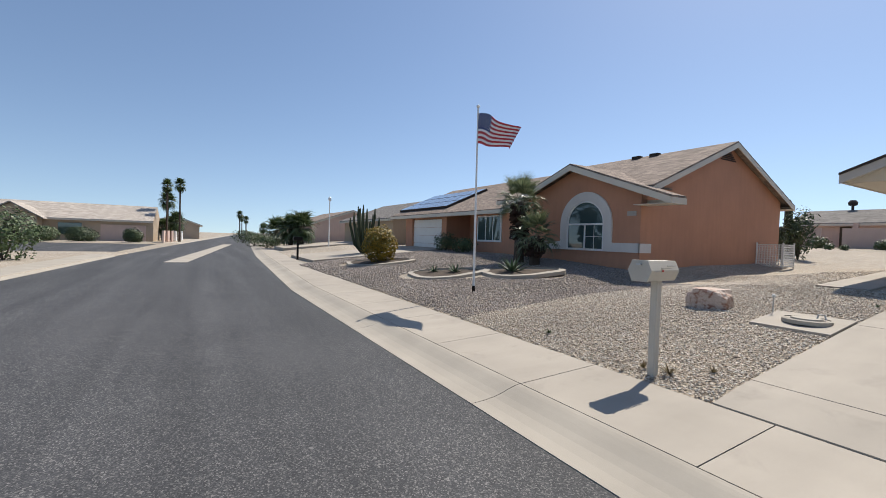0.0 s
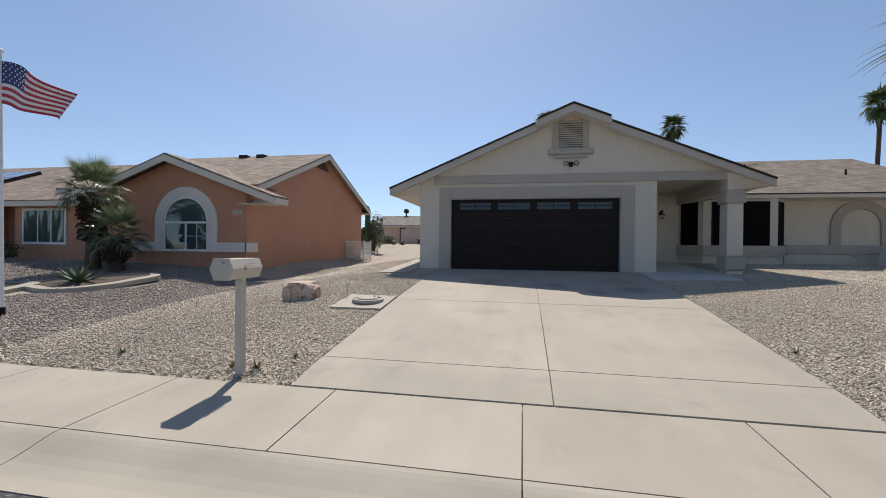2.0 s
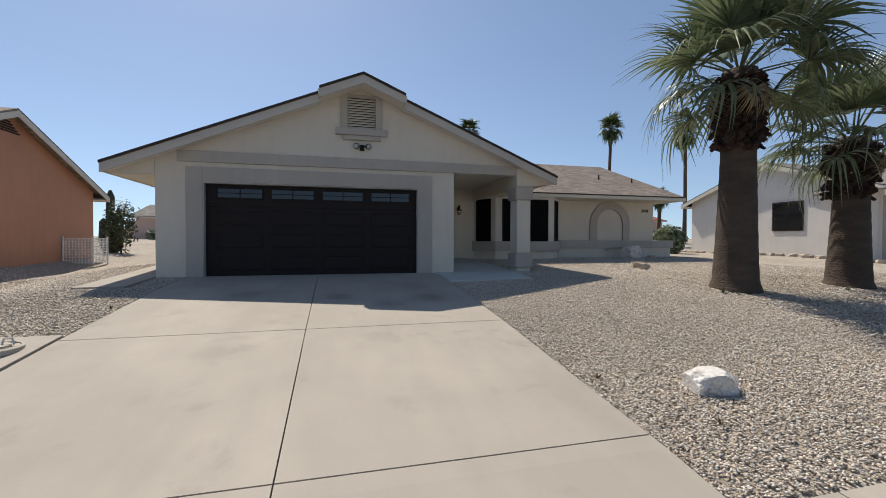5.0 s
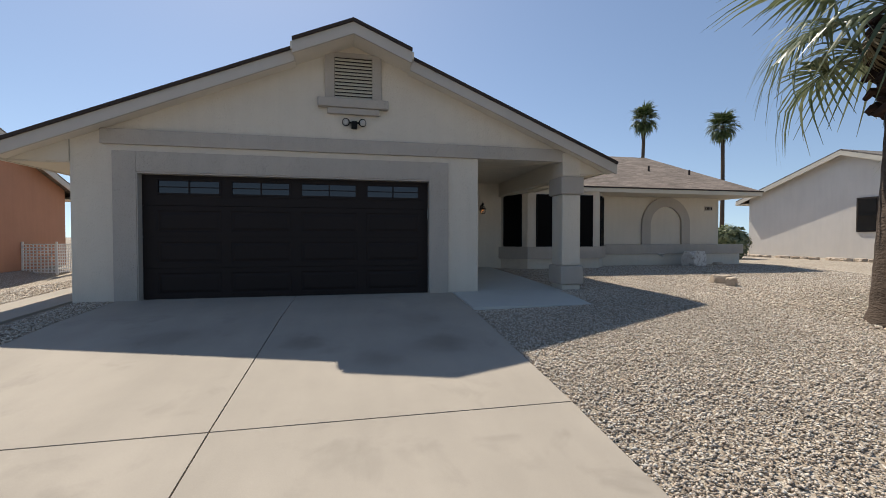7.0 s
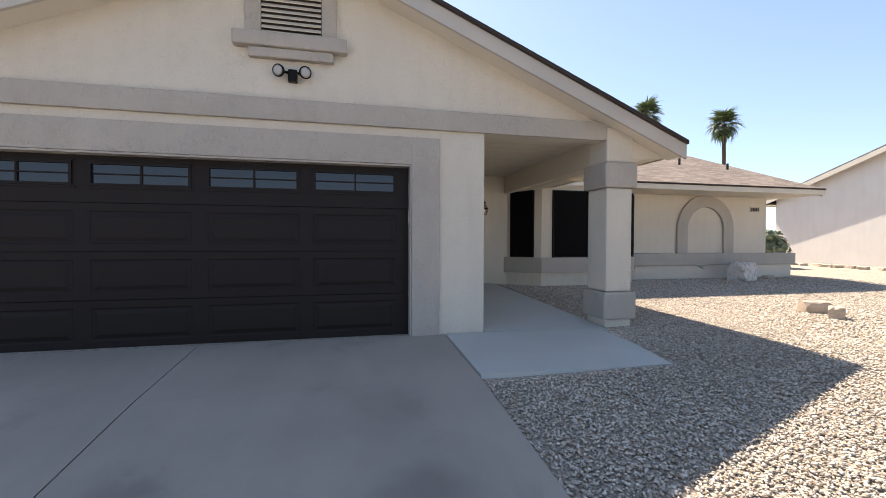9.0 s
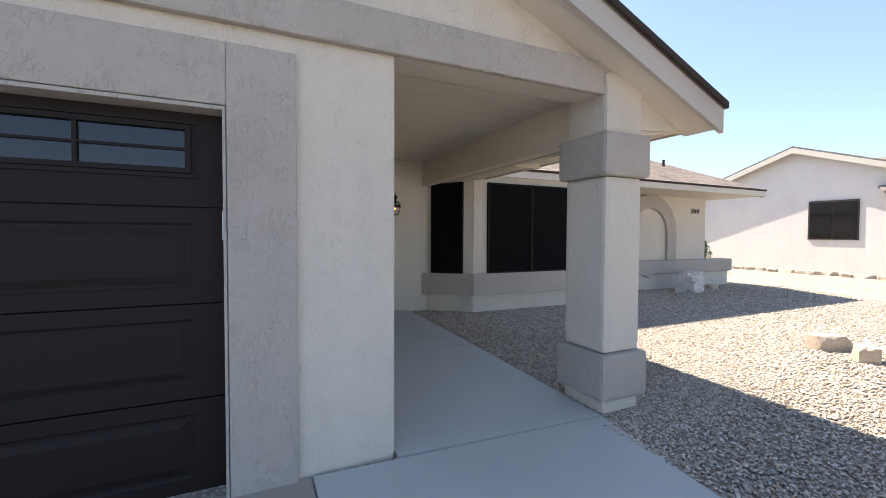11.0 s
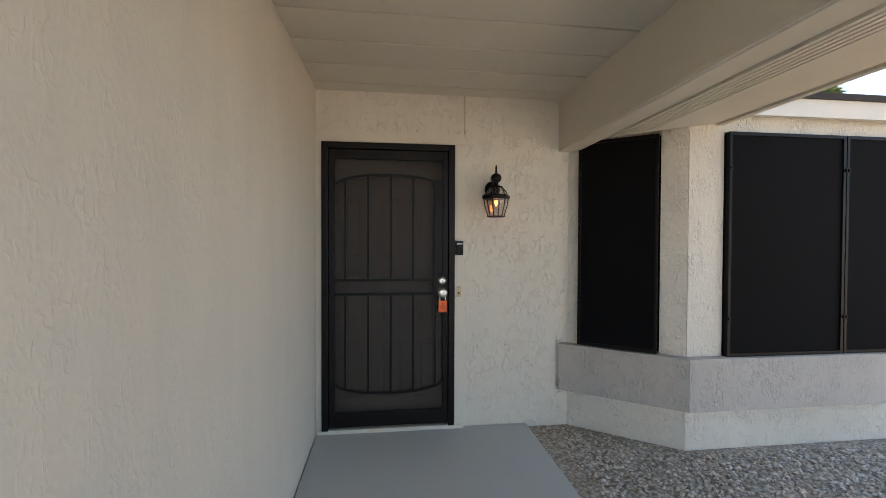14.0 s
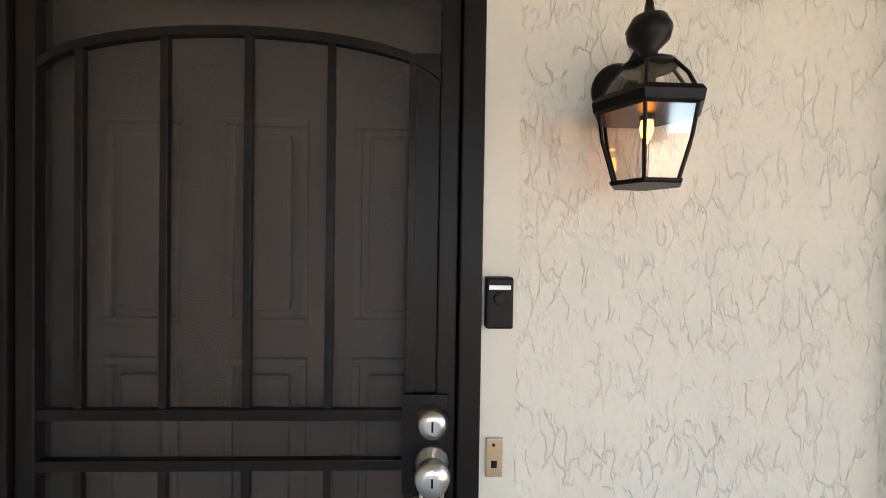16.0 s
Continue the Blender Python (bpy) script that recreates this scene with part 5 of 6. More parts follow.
# the brown six-panel door behind the security door
inner = part("inner_door", boxes((3.45, 4.41, 4.05, 4.09, 0.24, 2.33)), INNERDOOR, door, "brown panelled door")
inner.matrix_parent_inverse = door.matrix_basis.inverted()
for x0, x1 in ((3.58, 3.74), (3.84, 4.02), (4.12, 4.28)):
    for z0, z1 in ((0.42, 0.86), (0.95, 1.4), (1.47, 1.93)):
        bm = boxes((x0, x1, 4.036, 4.049, z0, z0 + 0.018), (x0, x1, 4.036, 4.049, z1 - 0.018, z1), (x0, x0 + 0.018, 4.036, 4.049, z0 + 0.018, z1 - 0.018), (x1 - 0.018, x1, 4.036, 4.049, z0 + 0.018, z1 - 0.018), bevel=0.004)
        box(bm, x0 + 0.035, x1 - 0.035, 4.03, 4.049, z0 + 0.035, z1 - 0.035, bevel=0.012)
        part("raised_panel", bm, INNERDOOR, inner)

# wall lantern
lamp = thing("wall_lantern", "lit black wall lantern with six glass panes", "lamp", (4.682, 3.97, 1.77))
turned("backplate", [(0.058, 0.0), (0.058, 0.008), (0.05, 0.016), (0.02, 0.024)], -0.0, 0.215, BLACK, lamp)
bm = bmesh.new()
tube(bm, [(0, -0.01, 0.215), (0, -0.04, 0.235), (0, -0.09, 0.26), (0, -0.12, 0.255)], [0.014, 0.013, 0.012, 0.012], 8)
part("arm", bm, BLACK, lamp, smooth=True)
C = (0, -0.12, 0)
part("crown", lathe(bmesh.new(), [(0.05, 0.213), (0.046, 0.222), (0.018, 0.228), (0.016, 0.245), (0.036, 0.265), (0.04, 0.285), (0.03, 0.305), (0.01, 0.315), (0.006, 0.34), (0.008, 0.352), (0.003, 0.375)], 16, C), BLACK, lamp, smooth=True)
part("collar", lathe(bmesh.new(), [(0.09, 0.128), (0.1, 0.132), (0.103, 0.148), (0.096, 0.158), (0.084, 0.16)], 6, C), BLACK, lamp)
part("base_rim", lathe(bmesh.new(), [(0.064, 0.0), (0.067, 0.003), (0.067, 0.008), (0.06, 0.009)], 6, C), BLACK, lamp)


def cage(z0, r0, z1, r1, zm, rm):
    for k in range(6):
        a = k * math.tau / 6
        b = a + math.tau / 6
        pts = [(C[0] + r * math.cos(a), C[1] + r * math.sin(a), z) for z, r in ((z0, r0), (zm, rm), (z1, r1))]
        qts = [(C[0] + r * math.cos(b), C[1] + r * math.sin(b), z) for z, r in ((z0, r0), (zm, rm), (z1, r1))]
        part("rib", tube(bmesh.new(), pts, 0.0035, 6), BLACK, lamp)
        bm = bmesh.new()
        for i in (0, 1):
            poly(bm, pts[i], qts[i], qts[i + 1], pts[i + 1])
        pane = part("pane", bm, CLEAR, lamp, "clear bevelled glass")
        pane.visible_shadow = False


cage(0.008, 0.06, 0.13, 0.09, 0.08, 0.082)
cage(0.16, 0.084, 0.214, 0.048, 0.185, 0.072)
part("socket", lathe(bmesh.new(), [(0.014, 0.12), (0.014, 0.21)], 10, C), BLACK, lamp)
part("bulb", lathe(bmesh.new(), [(0.002, 0.078), (0.008, 0.09), (0.012, 0.105), (0.01, 0.12), (0.007, 0.13)], 12, C), BULB, lamp, "glowing warm bulb", True)

hook = thing("wall_hook", "small metal hook on the stucco", "hook", (4.79, 3.97, 0.82))
part("stem", tube(bmesh.new(), [(0, 0.0, 0), (0, -0.03, 0), (0.03, -0.03, 0.01), (0.03, -0.03, -0.05)], 0.005, 6), TRIM, hook)
structure("trim_joint", boxes((4.468, 4.475, 3.962, 3.9695, 2.38, 2.665)), TAN, "dark control joint in the stucco above the door", "trim")

# twin flood light under the vent
fl = thing("flood_light", "twin black flood light on the gable", "lamp", (1.06, 0, 3.1))
part("mount", boxes((-0.05, 0.05, -0.08, 0.0, -0.09, 0.05), bevel=0.015), BLACK, fl)
for sx in (-1, 1):
    bm = lathe(bmesh.new(), [(0.025, 0.0), (0.05, 0.045), (0.068, 0.08), (0.07, 0.105), (0.06, 0.107)], 18)
    m = Matrix.Translation((sx * 0.105, -0.04, 0.03)) @ pose(0, 0, 0, 105, 0, sx * 25)
    bmesh.ops.transform(bm, matrix=m, verts=bm.verts)
    head = part("lamp_head", bm, BLACK, fl, smooth=True)
    bm = lathe(bmesh.new(), [(0.058, 0.108), (0.045, 0.118), (0.01, 0.122)], 18)
    bmesh.ops.transform(bm, matrix=m, verts=bm.verts)
    part("lens", bm, LENS, head, "pale frosted lens", True)
    part("bracket", tube(bmesh.new(), [(sx * 0.05, -0.04, 0.02), (sx * 0.12, -0.03, 0.03)], 0.015, 6), BLACK, fl)

# small fittings of the main wing
for x, y, z in ((8.9, 7.2, 4.0), (11.8, 6.0, 3.5), (13.2, 5.6, 3.33)):
    pv = thing("vent_pipe", "dark vent pipe through the shingles", "pipe", (x, y, z - 0.1), "roof pipes")
    part("pipe", tube(bmesh.new(), [(0, 0, -0.1), (0, 0, 0.38)], 0.035, 10), EDGE, pv)
    part("flashing", lathe(bmesh.new(), [(0.13, 0.02), (0.06, 0.11), (0.04, 0.15)], 12), ROOF_GREY, pv)
num = thing("house_number", "small dark house number plate on cream stucco", "sign", (12.98, 4.5, 2.1))
part("plate", boxes((-0.16, 0.16, -0.02, 0, -0.07, 0.07)), GREIGE, num)
part("digits", boxes(*[(-0.13 + k * 0.055, -0.095 + k * 0.055, -0.024, -0.0205, -0.045, 0.045) for k in range(5)]), BLACK, num)
bib = thing("hose_bib", "brass garden tap on the stucco footing", "tap", (11.0, 4.36, 0.5))
part("pipe", tube(bmesh.new(), [(0, 0, 0), (0, -0.1, 0), (0, -0.13, -0.04)], 0.015, 8), METAL_GREY, bib)
part("handle", tube(bmesh.new(), [(-0.12, -0.06, 0.05), (0.12, -0.06, 0.05)], 0.018, 8), METAL_GREY, bib)

# ---- the off-white house on the other side ----
rh = gable_house("neighbour_house", "off-white stucco house with a grey gable roof", OFFWHITE, ROOF_GREY, 21.95, 40.0, 1.95, 11.05, -0.2, 3.15, 4.95, 0.5)
win = part("window", boxes((21.9, 21.95, 4.6, 6.06, 1.36, 2.8)), EDGE, rh, "dark framed sliding window")
part("pane", boxes((21.885, 21.905, 4.66, 5.3, 1.42, 2.74), (21.885, 21.905, 5.36, 6.0, 1.42, 2.74)), DARKWIN, win)
mbx = part("meter_box", boxes((21.76, 21.95, 2.2, 2.75, 1.2, 2.2), bevel=0.01), WHITE, rh, "white electric meter box")
part("meter", lathe(bmesh.new(), [(0.09, 0), (0.09, 0.06)], 14, (21.85, 2.45, 2.2)), METAL_GREY, mbx)
part("conduit", boxes((21.86, 21.94, 2.42, 2.5, 0.1, 1.2)), WHITE, rh)
part("outlet_box", boxes((21.86, 21.94, 2.1, 2.3, 0.5, 0.78)), WHITE, rh)
# its street front: a gable with a white garage door
bm = bmesh.new()
prism(bm, [(22.3, -0.2), (29.6, -0.2), (29.6, 3.0), (25.95, 4.45), (22.3, 3.0)], 1.85, 1.949, "y")
part("front_wall", bm, OFFWHITE, rh)
part("door_surround", boxes((22.35, 23.0, 1.8, 1.849, -0.2, 2.75), (28.9, 29.55, 1.8, 1.849, -0.2, 2.75), (23.0, 28.9, 1.8, 1.849, 2.4, 2.75)), GREIGE, rh)
part("garage_door", boxes(*[(23.0, 28.9, 1.82, 1.849, 0.0 + k * 0.6, 0.59 + k * 0.6) for k in range(4)], bevel=0.01), WHITE, rh, "white sectional garage door")
for xe in (21.35, 30.55):
    bm = bmesh.new()
    slab(bm, [(xe, 1.25, 2.98), (xe, 3.8, 2.98), (25.95, 6.5, 4.72), (25.95, 1.25, 4.72)], 0.08)
    uv_roof(part("wing_roof", bm, ROOF_GREY, rh))
    bm = bmesh.new()
    prism(bm, [(xe, 2.9), (25.95, 4.64), (25.95, 4.44), (xe, 2.7)], 1.2, 1.249, "y")
    part("bargeboard", bm, TRIM, rh)
# line of edging stones along the neighbour's yard
for k in range(44):
    ob = boulder("edging_stone", "small rough edging stone", (19.9 + 0.12 * math.sin(k * 2.3), -7 + k * 0.41 + 0.08 * math.sin(k * 5)), (0.42 + 0.1 * math.sin(k * 3), 0.42, 0.15), BROWNROCK, 20 + k % 7, turn=k * 57)
    ob["group"] = "edging stones"

# ---- beyond the yards ----
bh = gable_house("rear_house", "tan stucco house behind the yards", PINK, ROOF_GREY, -17.0, 3.5, 33, 41, 0.5, 3.0, 4.35, 0.6)
for x0, x1 in ((-16.6, -14.2), (-12.9, -8.0), (-6.5, 1.0)):
    gw = tagged(part("garden_wall", boxes((x0, x1, 30.0, 30.2, 0.5, 2.45)), PINK), "pinkish stucco garden wall", "garden wall")
part("door", boxes((-13.9, -13.2, 32.9, 33.0, 0.9, 2.7)), SOIL, bh, "dark brown door")
part("porch_post", boxes((-12.9, -12.6, 32.2, 32.5, 0.9, 2.95)), PINK, bh)
part("skylight", boxes((-11.5, -10.6, 34.6, 35.2, 3.6, 3.85)), WHITE, bh)
part("roof_vent", lathe(bmesh.new(), [(0.1, 0), (0.1, 0.5), (0.3, 0.55), (0.35, 0.8), (0.2, 1.0)], 10, (-14.3, 37, 4.2)), EDGE, bh)


# ---- planting ----
def leaf_cloud(bm, rng, count, centre, radii, size, spread=0.35, flat=False):
    """Many small leaves in an uneven shell round a centre."""
    for _ in range(count):
        d = Vector((rng.gauss(0, 1), rng.gauss(0, 1), rng.gauss(0, 1))).normalized()
        lump = 1 + 0.28 * noise.noise(d * 2.3 + Vector(centre))
        r = lump * (1 - spread * rng.random() ** 2)
        p = Vector(centre) + Vector((d.x * radii[0], d.y * radii[1], d.z * radii[2])) * r
        n = (d + Vector((rng.uniform(-0.7, 0.7), rng.uniform(-0.7, 0.7), rng.uniform(-0.3, 0.9)))).normalized()
        a = n.orthogonal().normalized()
        a = Matrix.Rotation(rng.uniform(0, math.tau), 3, n) @ a
        b = n.cross(a)
        s = size * rng.uniform(0.6, 1.3)
        poly(bm, p - a * s, p + b * s * 0.4, p + a * s, p - b * s * 0.4)


def shrub(label, at, radii, material, count, size, seed, name="shrub", stems=True):
    rng = random.Random(seed)
    ob = thing(name, label, "shrub", at)
    bm = bmesh.new()
    leaf_cloud(bm, rng, count, (0, 0, radii[2] * 0.95), radii, size)
    for _ in range(3):
        o = (rng.uniform(-0.4, 0.4) * radii[0], rng.uniform(-0.4, 0.4) * radii[1], radii[2] * rng.uniform(0.9, 1.4))
        leaf_cloud(bm, rng, count // 5, o, tuple(r * 0.55 for r in radii), size)
    part("foliage", bm, material, ob)
    bm = bmesh.new()
    for k in range(5):
        a = k * 1.3
        tube(bm, [(0, 0, -0.05), (0.3 * radii[0] * math.cos(a), 0.3 * radii[1] * math.sin(a), radii[2] * 0.8)], [0.03, 0.012], 5)
    part("stems", bm, BARK, ob)
    return ob


def rosette(label, at, radius, seed, material=None, name="agave"):
    rng = random.Random(seed)
    ob = thing(name, label, "succulent", at)
    for k in range(22):
        bm = bmesh.new()
        a = k * 2.39996
        up = 0.25 + 0.9 * k / 22
        L = radius * rng.uniform(0.85, 1.1)
        side = Vector((-math.sin(a), math.cos(a), 0))
        rows = []
        for t, w in ((0, 0.05), (0.4, 0.06), (0.8, 0.03), (1, 0.003)):
            p = Vector((math.cos(a) * math.cos(up), math.sin(a) * math.cos(up), math.sin(up))) * L * t
            rows.append([bm.verts.new(p + side * w * radius * 1.3), bm.verts.new(p - Vector((0, 0, 0.03 * radius))), bm.verts.new(p - side * w * radius * 1.3)])
        for r0, r1 in zip(rows, rows[1:]):
            for j in (0, 1):
                bm.faces.new((r0[j], r0[j + 1], r1[j + 1], r1[j]))
        part("leaf", bm, material or AGAVE, ob)
    return ob


def kerbed_bed(label, at, a, b, turn):
    ob = thing("planting_bed", label, "planting bed", (at[0], at[1], lie(at[1])), turn=turn)
    bm = bmesh.new()
    n = 40
    ring = []
    for k in range(n):
        t = k * math.tau / n
        w = 1 + 0.12 * math.sin(3 * t)
        p = Vector((a * w * math.cos(t), b * w * math.sin(t), 0))
        q = Vector(((a * w - 0.2) * math.cos(t), (b * w - 0.2) * math.sin(t), 0))
        rz = math.sin(radians(turn)) * p.x + math.cos(radians(turn)) * p.y
        dz = lie(at[1] + rz) - lie(at[1])
        ring.append([bm.verts.new(p + Vector((0, 0, dz - 0.05))), bm.verts.new(p + Vector((0, 0, dz + 0.06))), bm.verts.new(q + Vector((0, 0, dz + 0.08))), bm.verts.new(q + Vector((0, 0, dz + 0.02)))])
    for r0, r1 in zip(ring, ring[1:] + ring[:1]):
        for j in range(3):
            bm.faces.new((r0[j], r1[j], r1[j + 1], r0[j + 1]))
    part("border", bm, KERB, ob, "cast concrete border")
    bm = bmesh.new()
    rows = [bm.verts.new((0, 0, 0)) for r in ring]
    for v, k in zip(rows, range(n)):
        t = k * math.tau / n
        w = 1 + 0.12 * math.sin(3 * t)
        x, y = (a * w - 0.15) * math.cos(t), (b * w - 0.15) * math.sin(t)
        v.co = (x, y, lie(at[1] + math.sin(radians(turn)) * x + math.cos(radians(turn)) * y) - lie(at[1]) + 0.04)
    c = bm.verts.new((0, 0, 0.1))
    for v, w in zip(rows, rows[1:] + rows[:1]):
        bm.faces.new((c, v, w))
    part("soil", bm, SOIL, ob)
    return ob


kerbed_bed("dark soil bed with a cast concrete border", (-18.7, -5.7), 1.7, 1.05, 35)
kerbed_bed("dark soil bed with a rounded concrete border", (-12.75, -5.55), 1.4, 1.0, 40)
kerbed_bed("dark soil bed with a winding concrete border", (-10.85, -3.95), 1.35, 0.9, 35)
shrub("golden-green shrub in a kerbed bed", (-18.6, -5.6, lie(-5.6)), (0.78, 0.78, 0.85), GOLD, 5200, 0.055, 3)
rosette("small agave in dark soil", (-12.4, -5.4, lie(-5.4) + 0.05), 0.38, 4)
rosette("green yucca in dark soil", (-10.9, -4.2, lie(-4.2) + 0.05), 0.6, 5)
rosette("small agave in dark soil", (-13.1, -5.8, lie(-5.8) + 0.05), 0.3, 6)
shrub("low dark shrub against the porch", (-21.8, -0.2, 0), (1.0, 0.6, 0.55), SHRUB, 700, 0.07, 12)
shrub("low dark shrub against the porch", (-19.6, -0.4, 0), (0.9, 0.6, 0.4), SHRUB, 600, 0.07, 13)
shrub("low dark shrub by the terracotta wall", (-13.6, -1.0, 0), (0.5, 0.4, 0.35), SHRUB, 400, 0.06, 14)
fan_palm("small fan palm before the terracotta house", (-13.2, -2.0, lie(-2.0)), 0.22, 0.17, 0.9, 2.2, 2.6, 30, 0.45, 21)
fan_palm("low bushy fan palm before the terracotta house", (-12.2, -2.1, lie(-2.1)), 0.2, 0.18, 0.3, 0.9, 1.25, 30, 0.42, 22)


def organ_cactus(at, seed):
    rng = random.Random(seed)
    ob = thing("organ_pipe_cactus", "many-armed dark green columnar cactus", "cactus", at)
    for k in range(24):
        a, r = rng.uniform(0, math.tau), rng.uniform(0.1, 0.62)
        h = rng.uniform(1.6, 2.9)
        bm = bmesh.new()
        tube(bm, [(0.2 * r * math.cos(a), 0.2 * r * math.sin(a), -0.05), (r * math.cos(a), r * math.sin(a), 0.5), (1.5 * r * math.cos(a), 1.5 * r * math.sin(a), h * 0.8), (1.5 * r * math.cos(a), 1.5 * r * math.sin(a), h)], [0.07, 0.085, 0.075, 0.03], 8)
        part("stem", bm, CACTUS, ob)


organ_cactus((-25.5, -3.9, lie(-3.9)), 3)
shrub("round dark shrub behind the terracotta house", (-9.7, 13.2, 0.2), (0.7, 0.7, 1.35), SHRUB, 900, 0.08, 31)
cact = thing("column_cactus", "tall dark columnar cactus behind the houses", "cactus", (-10.4, 13.8, 0.2))
for dx, h in ((0, 3.1), (0.35, 2.2), (-0.3, 1.7)):
    part("stem", tube(bmesh.new(), [(dx * 0.4, 0, -0.05), (dx, 0, 0.6), (dx, 0.05, h * 0.9), (dx, 0.05, h)], [0.16, 0.2, 0.18, 0.06], 10), CACTUS, cact)
shrub("round green shrub by the garden wall", (-13.8, 28.5, 0.8), (0.75, 0.7, 0.5), SHRUB, 600, 0.08, 32)
shrub("round green shrub by the garden wall", (-10.3, 28.8, 0.8), (0.55, 0.5, 0.4), SHRUB, 500, 0.08, 33)
shrub("low dark shrub in gravel", (-12.4, 26.0, 0.75), (0.3, 0.3, 0.25), SHRUB, 250, 0.06, 34)
shrub("low dark shrub in gravel", (-11.6, 26.0, 0.75), (0.3, 0.3, 0.2), SHRUB, 250, 0.06, 35)
shrub("leafy shrub beyond the main wing", (18.3, 12.0, 0.2), (1.1, 1.0, 0.9), SHRUB, 900, 0.09, 36)
shrub("leafy shrub beyond the main wing", (20.0, 17.0, 0.2), (1.5, 1.2, 0.8), SHRUB, 900, 0.1, 37)
sky_palm("short palm beyond the main wing", (26.4, 19, 0.2), 4.7, 0.5, 6, 0.17)
shrub("dense green palm shrub between two houses", (17.2, 7.7, lie(7.7, 17.2)), (0.75, 0.75, 0.75), FROND, 900, 0.16, 71)
shrub("olive hedge shrub beyond the yard", (22.3, 15.0, lie(15.0, 22.3)), (1.7, 1.0, 0.75), SHRUB, 900, 0.12, 72)
shrub("olive hedge shrub beyond the yard", (24.6, 16.0, lie(16.0, 24.6)), (1.7, 1.0, 0.8), SHRUB, 900, 0.12, 73)
shrub("tall shrub at the street corner", (-27.0, -20.4, -0.95), (1.3, 1.2, 1.3), SHRUB, 1400, 0.09, 38)

# ---- across and along the street ----
strip("pavement_far", -33.0, 160, [(-19.6, -0.90), (-18.55, -0.92), (-18.45, -0.95), (-18.3, -1.02)], KERB, "pale concrete kerb and walk on the far side", "pavement", 0.1)
strip("pavement_far_west", -420, -62.0, [(-19.6, -0.90), (-18.55, -0.92), (-18.45, -0.95), (-18.3, -1.02)], KERB, "pale concrete kerb beyond the corner", "pavement", 0.1)
fh = gable_house("corner_house", "long tan house with a pale roof on the corner", TAN, ROOF_PALE, -79, -67, -34, -17.8, -1.2, 1.75, 3.9, 0.6, "y")
part("front_gable", prism(bmesh.new(), [(-33, -1.1), (-28.6, -1.1), (-28.6, 1.8), (-30.8, 3.2), (-33, 1.8)], -67.0, -65.2, "x"), TAN, fh)
for ya, yb in ((-33.6, -30.8), (-28.0, -30.8)):
    bm = bmesh.new()
    slab(bm, [(-64.8, ya, 1.65), (-70, ya, 1.65), (-70, yb, 3.4), (-64.8, yb, 3.4)], 0.12)
    uv_roof(part("front_roof", bm, ROOF_PALE, fh))
part("garage_door", boxes((-66.99, -66.9, -23.2, -18.6, -1.0, 1.15)), PINK, fh, "pale garage door")
part("entry", boxes((-65.2, -65.1, -31.4, -30.0, -1.0, 1.3)), EDGE, fh)
part("window", boxes((-66.99, -66.9, -27.2, -25.0, -0.2, 1.2)), WINGLASS, fh)
wall = thing("block_wall", "pink block wall along the corner lot", "wall", (-62.5, -16.6, -1.0))
for k in range(6):
    part("panel", boxes((-3.3 * (k + 1) + 0.06, -3.3 * k, 0.3 * k, 0.3 * k + 0.2, 0.0, 1.6)), PINK if k < 3 else WHITE, wall)
for x, y, r in ((-62.0, -27.5, 1.6), (-62.5, -24.2, 1.5), (-62, -19.4, 1.0)):
    shrub("rounded clipped shrub before the corner house", (x, y, -1.0), (r, r, 0.9), SHRUB, 2400, 0.1, int(-y))
sky_palm("tall slender fan palm by the corner house", (-72, -16.6, -1.0), 8.4, 0.55, 1, 0.13)
sky_palm("tall slender fan palm by the corner house", (-70, -15.0, -1.0), 8.5, 0.55, 4, 0.13)
sky_palm("distant slender fan palm", (-110, -18.5, -1), 8.5, 1.2, 3, 0.22)
for k, (x, y, h, s) in enumerate(((-76, -15.6, 3.4, 0.9), (-77, -17.4, 2.6, 0.7), (-82, -16.6, 3.0, 0.8), (-120, -3.5, 6.6, 0.6), (-120, -2.0, 5.4, 0.55), (-150, -0.5, 6.6, 0.6), (-115, 1.5, 3.2, 0.8))):
    sky_palm("distant palm along the street", (x, y, -1.0), h, s, k + 11, 0.16)
for k, (x, y, h, s) in enumerate(((-46.5, -4.4, 2.3, 1.0), (-45.0, -3.7, 2.4, 1.05), (-58, -4.0, 2.0, 1.1))):
    sky_palm("bushy palm in a front yard", (x, y, -0.6), h, s, k + 31, 0.25, "front yard palms")
for k, (x, y, r, h) in enumerate(((-48, -6.6, 1.2, 0.7), (-50.5, -5.6, 1.0, 0.7), (-55, -7.0, 1.4, 0.9), (-70, -7, 1.6, 1.0), (-84, -21.5, 1.6, 0.8), (-92, -22.0, 1.4, 0.7), (-95, -2, 1.4, 0.7), (-110, 0, 1.6, 0.8), (-140, 2, 1.8, 0.8), (-170, 4, 2.2, 1.0), (-200, 6, 2.6, 1.2), (-240, 8, 3, 1.4))):
    shrub("green shrub along the street", (x, y, -0.9), (r, r, h), SHRUB, 500, 0.1 * max(1, r * 0.7), 50 + k)
gable_house("red_roofed_house", "far brown house with a red roof", PINK, ROOF_RED, 44.0, 53.0, 48, 56, 0.3, 4.3, 5.5, 0.6)
gable_house("tan_house", "tan stucco house down the street", TAN, ROOF_GREY, -47.0, -33.5, 1.5, 11, -0.5, 2.3, 4.3, 0.5)
gable_house("brown_house", "brown stucco house down the street", PINK, ROOF_TAN, -66.0, -52.0, -1.0, 9, -0.7, 2.0, 3.9, 0.5)
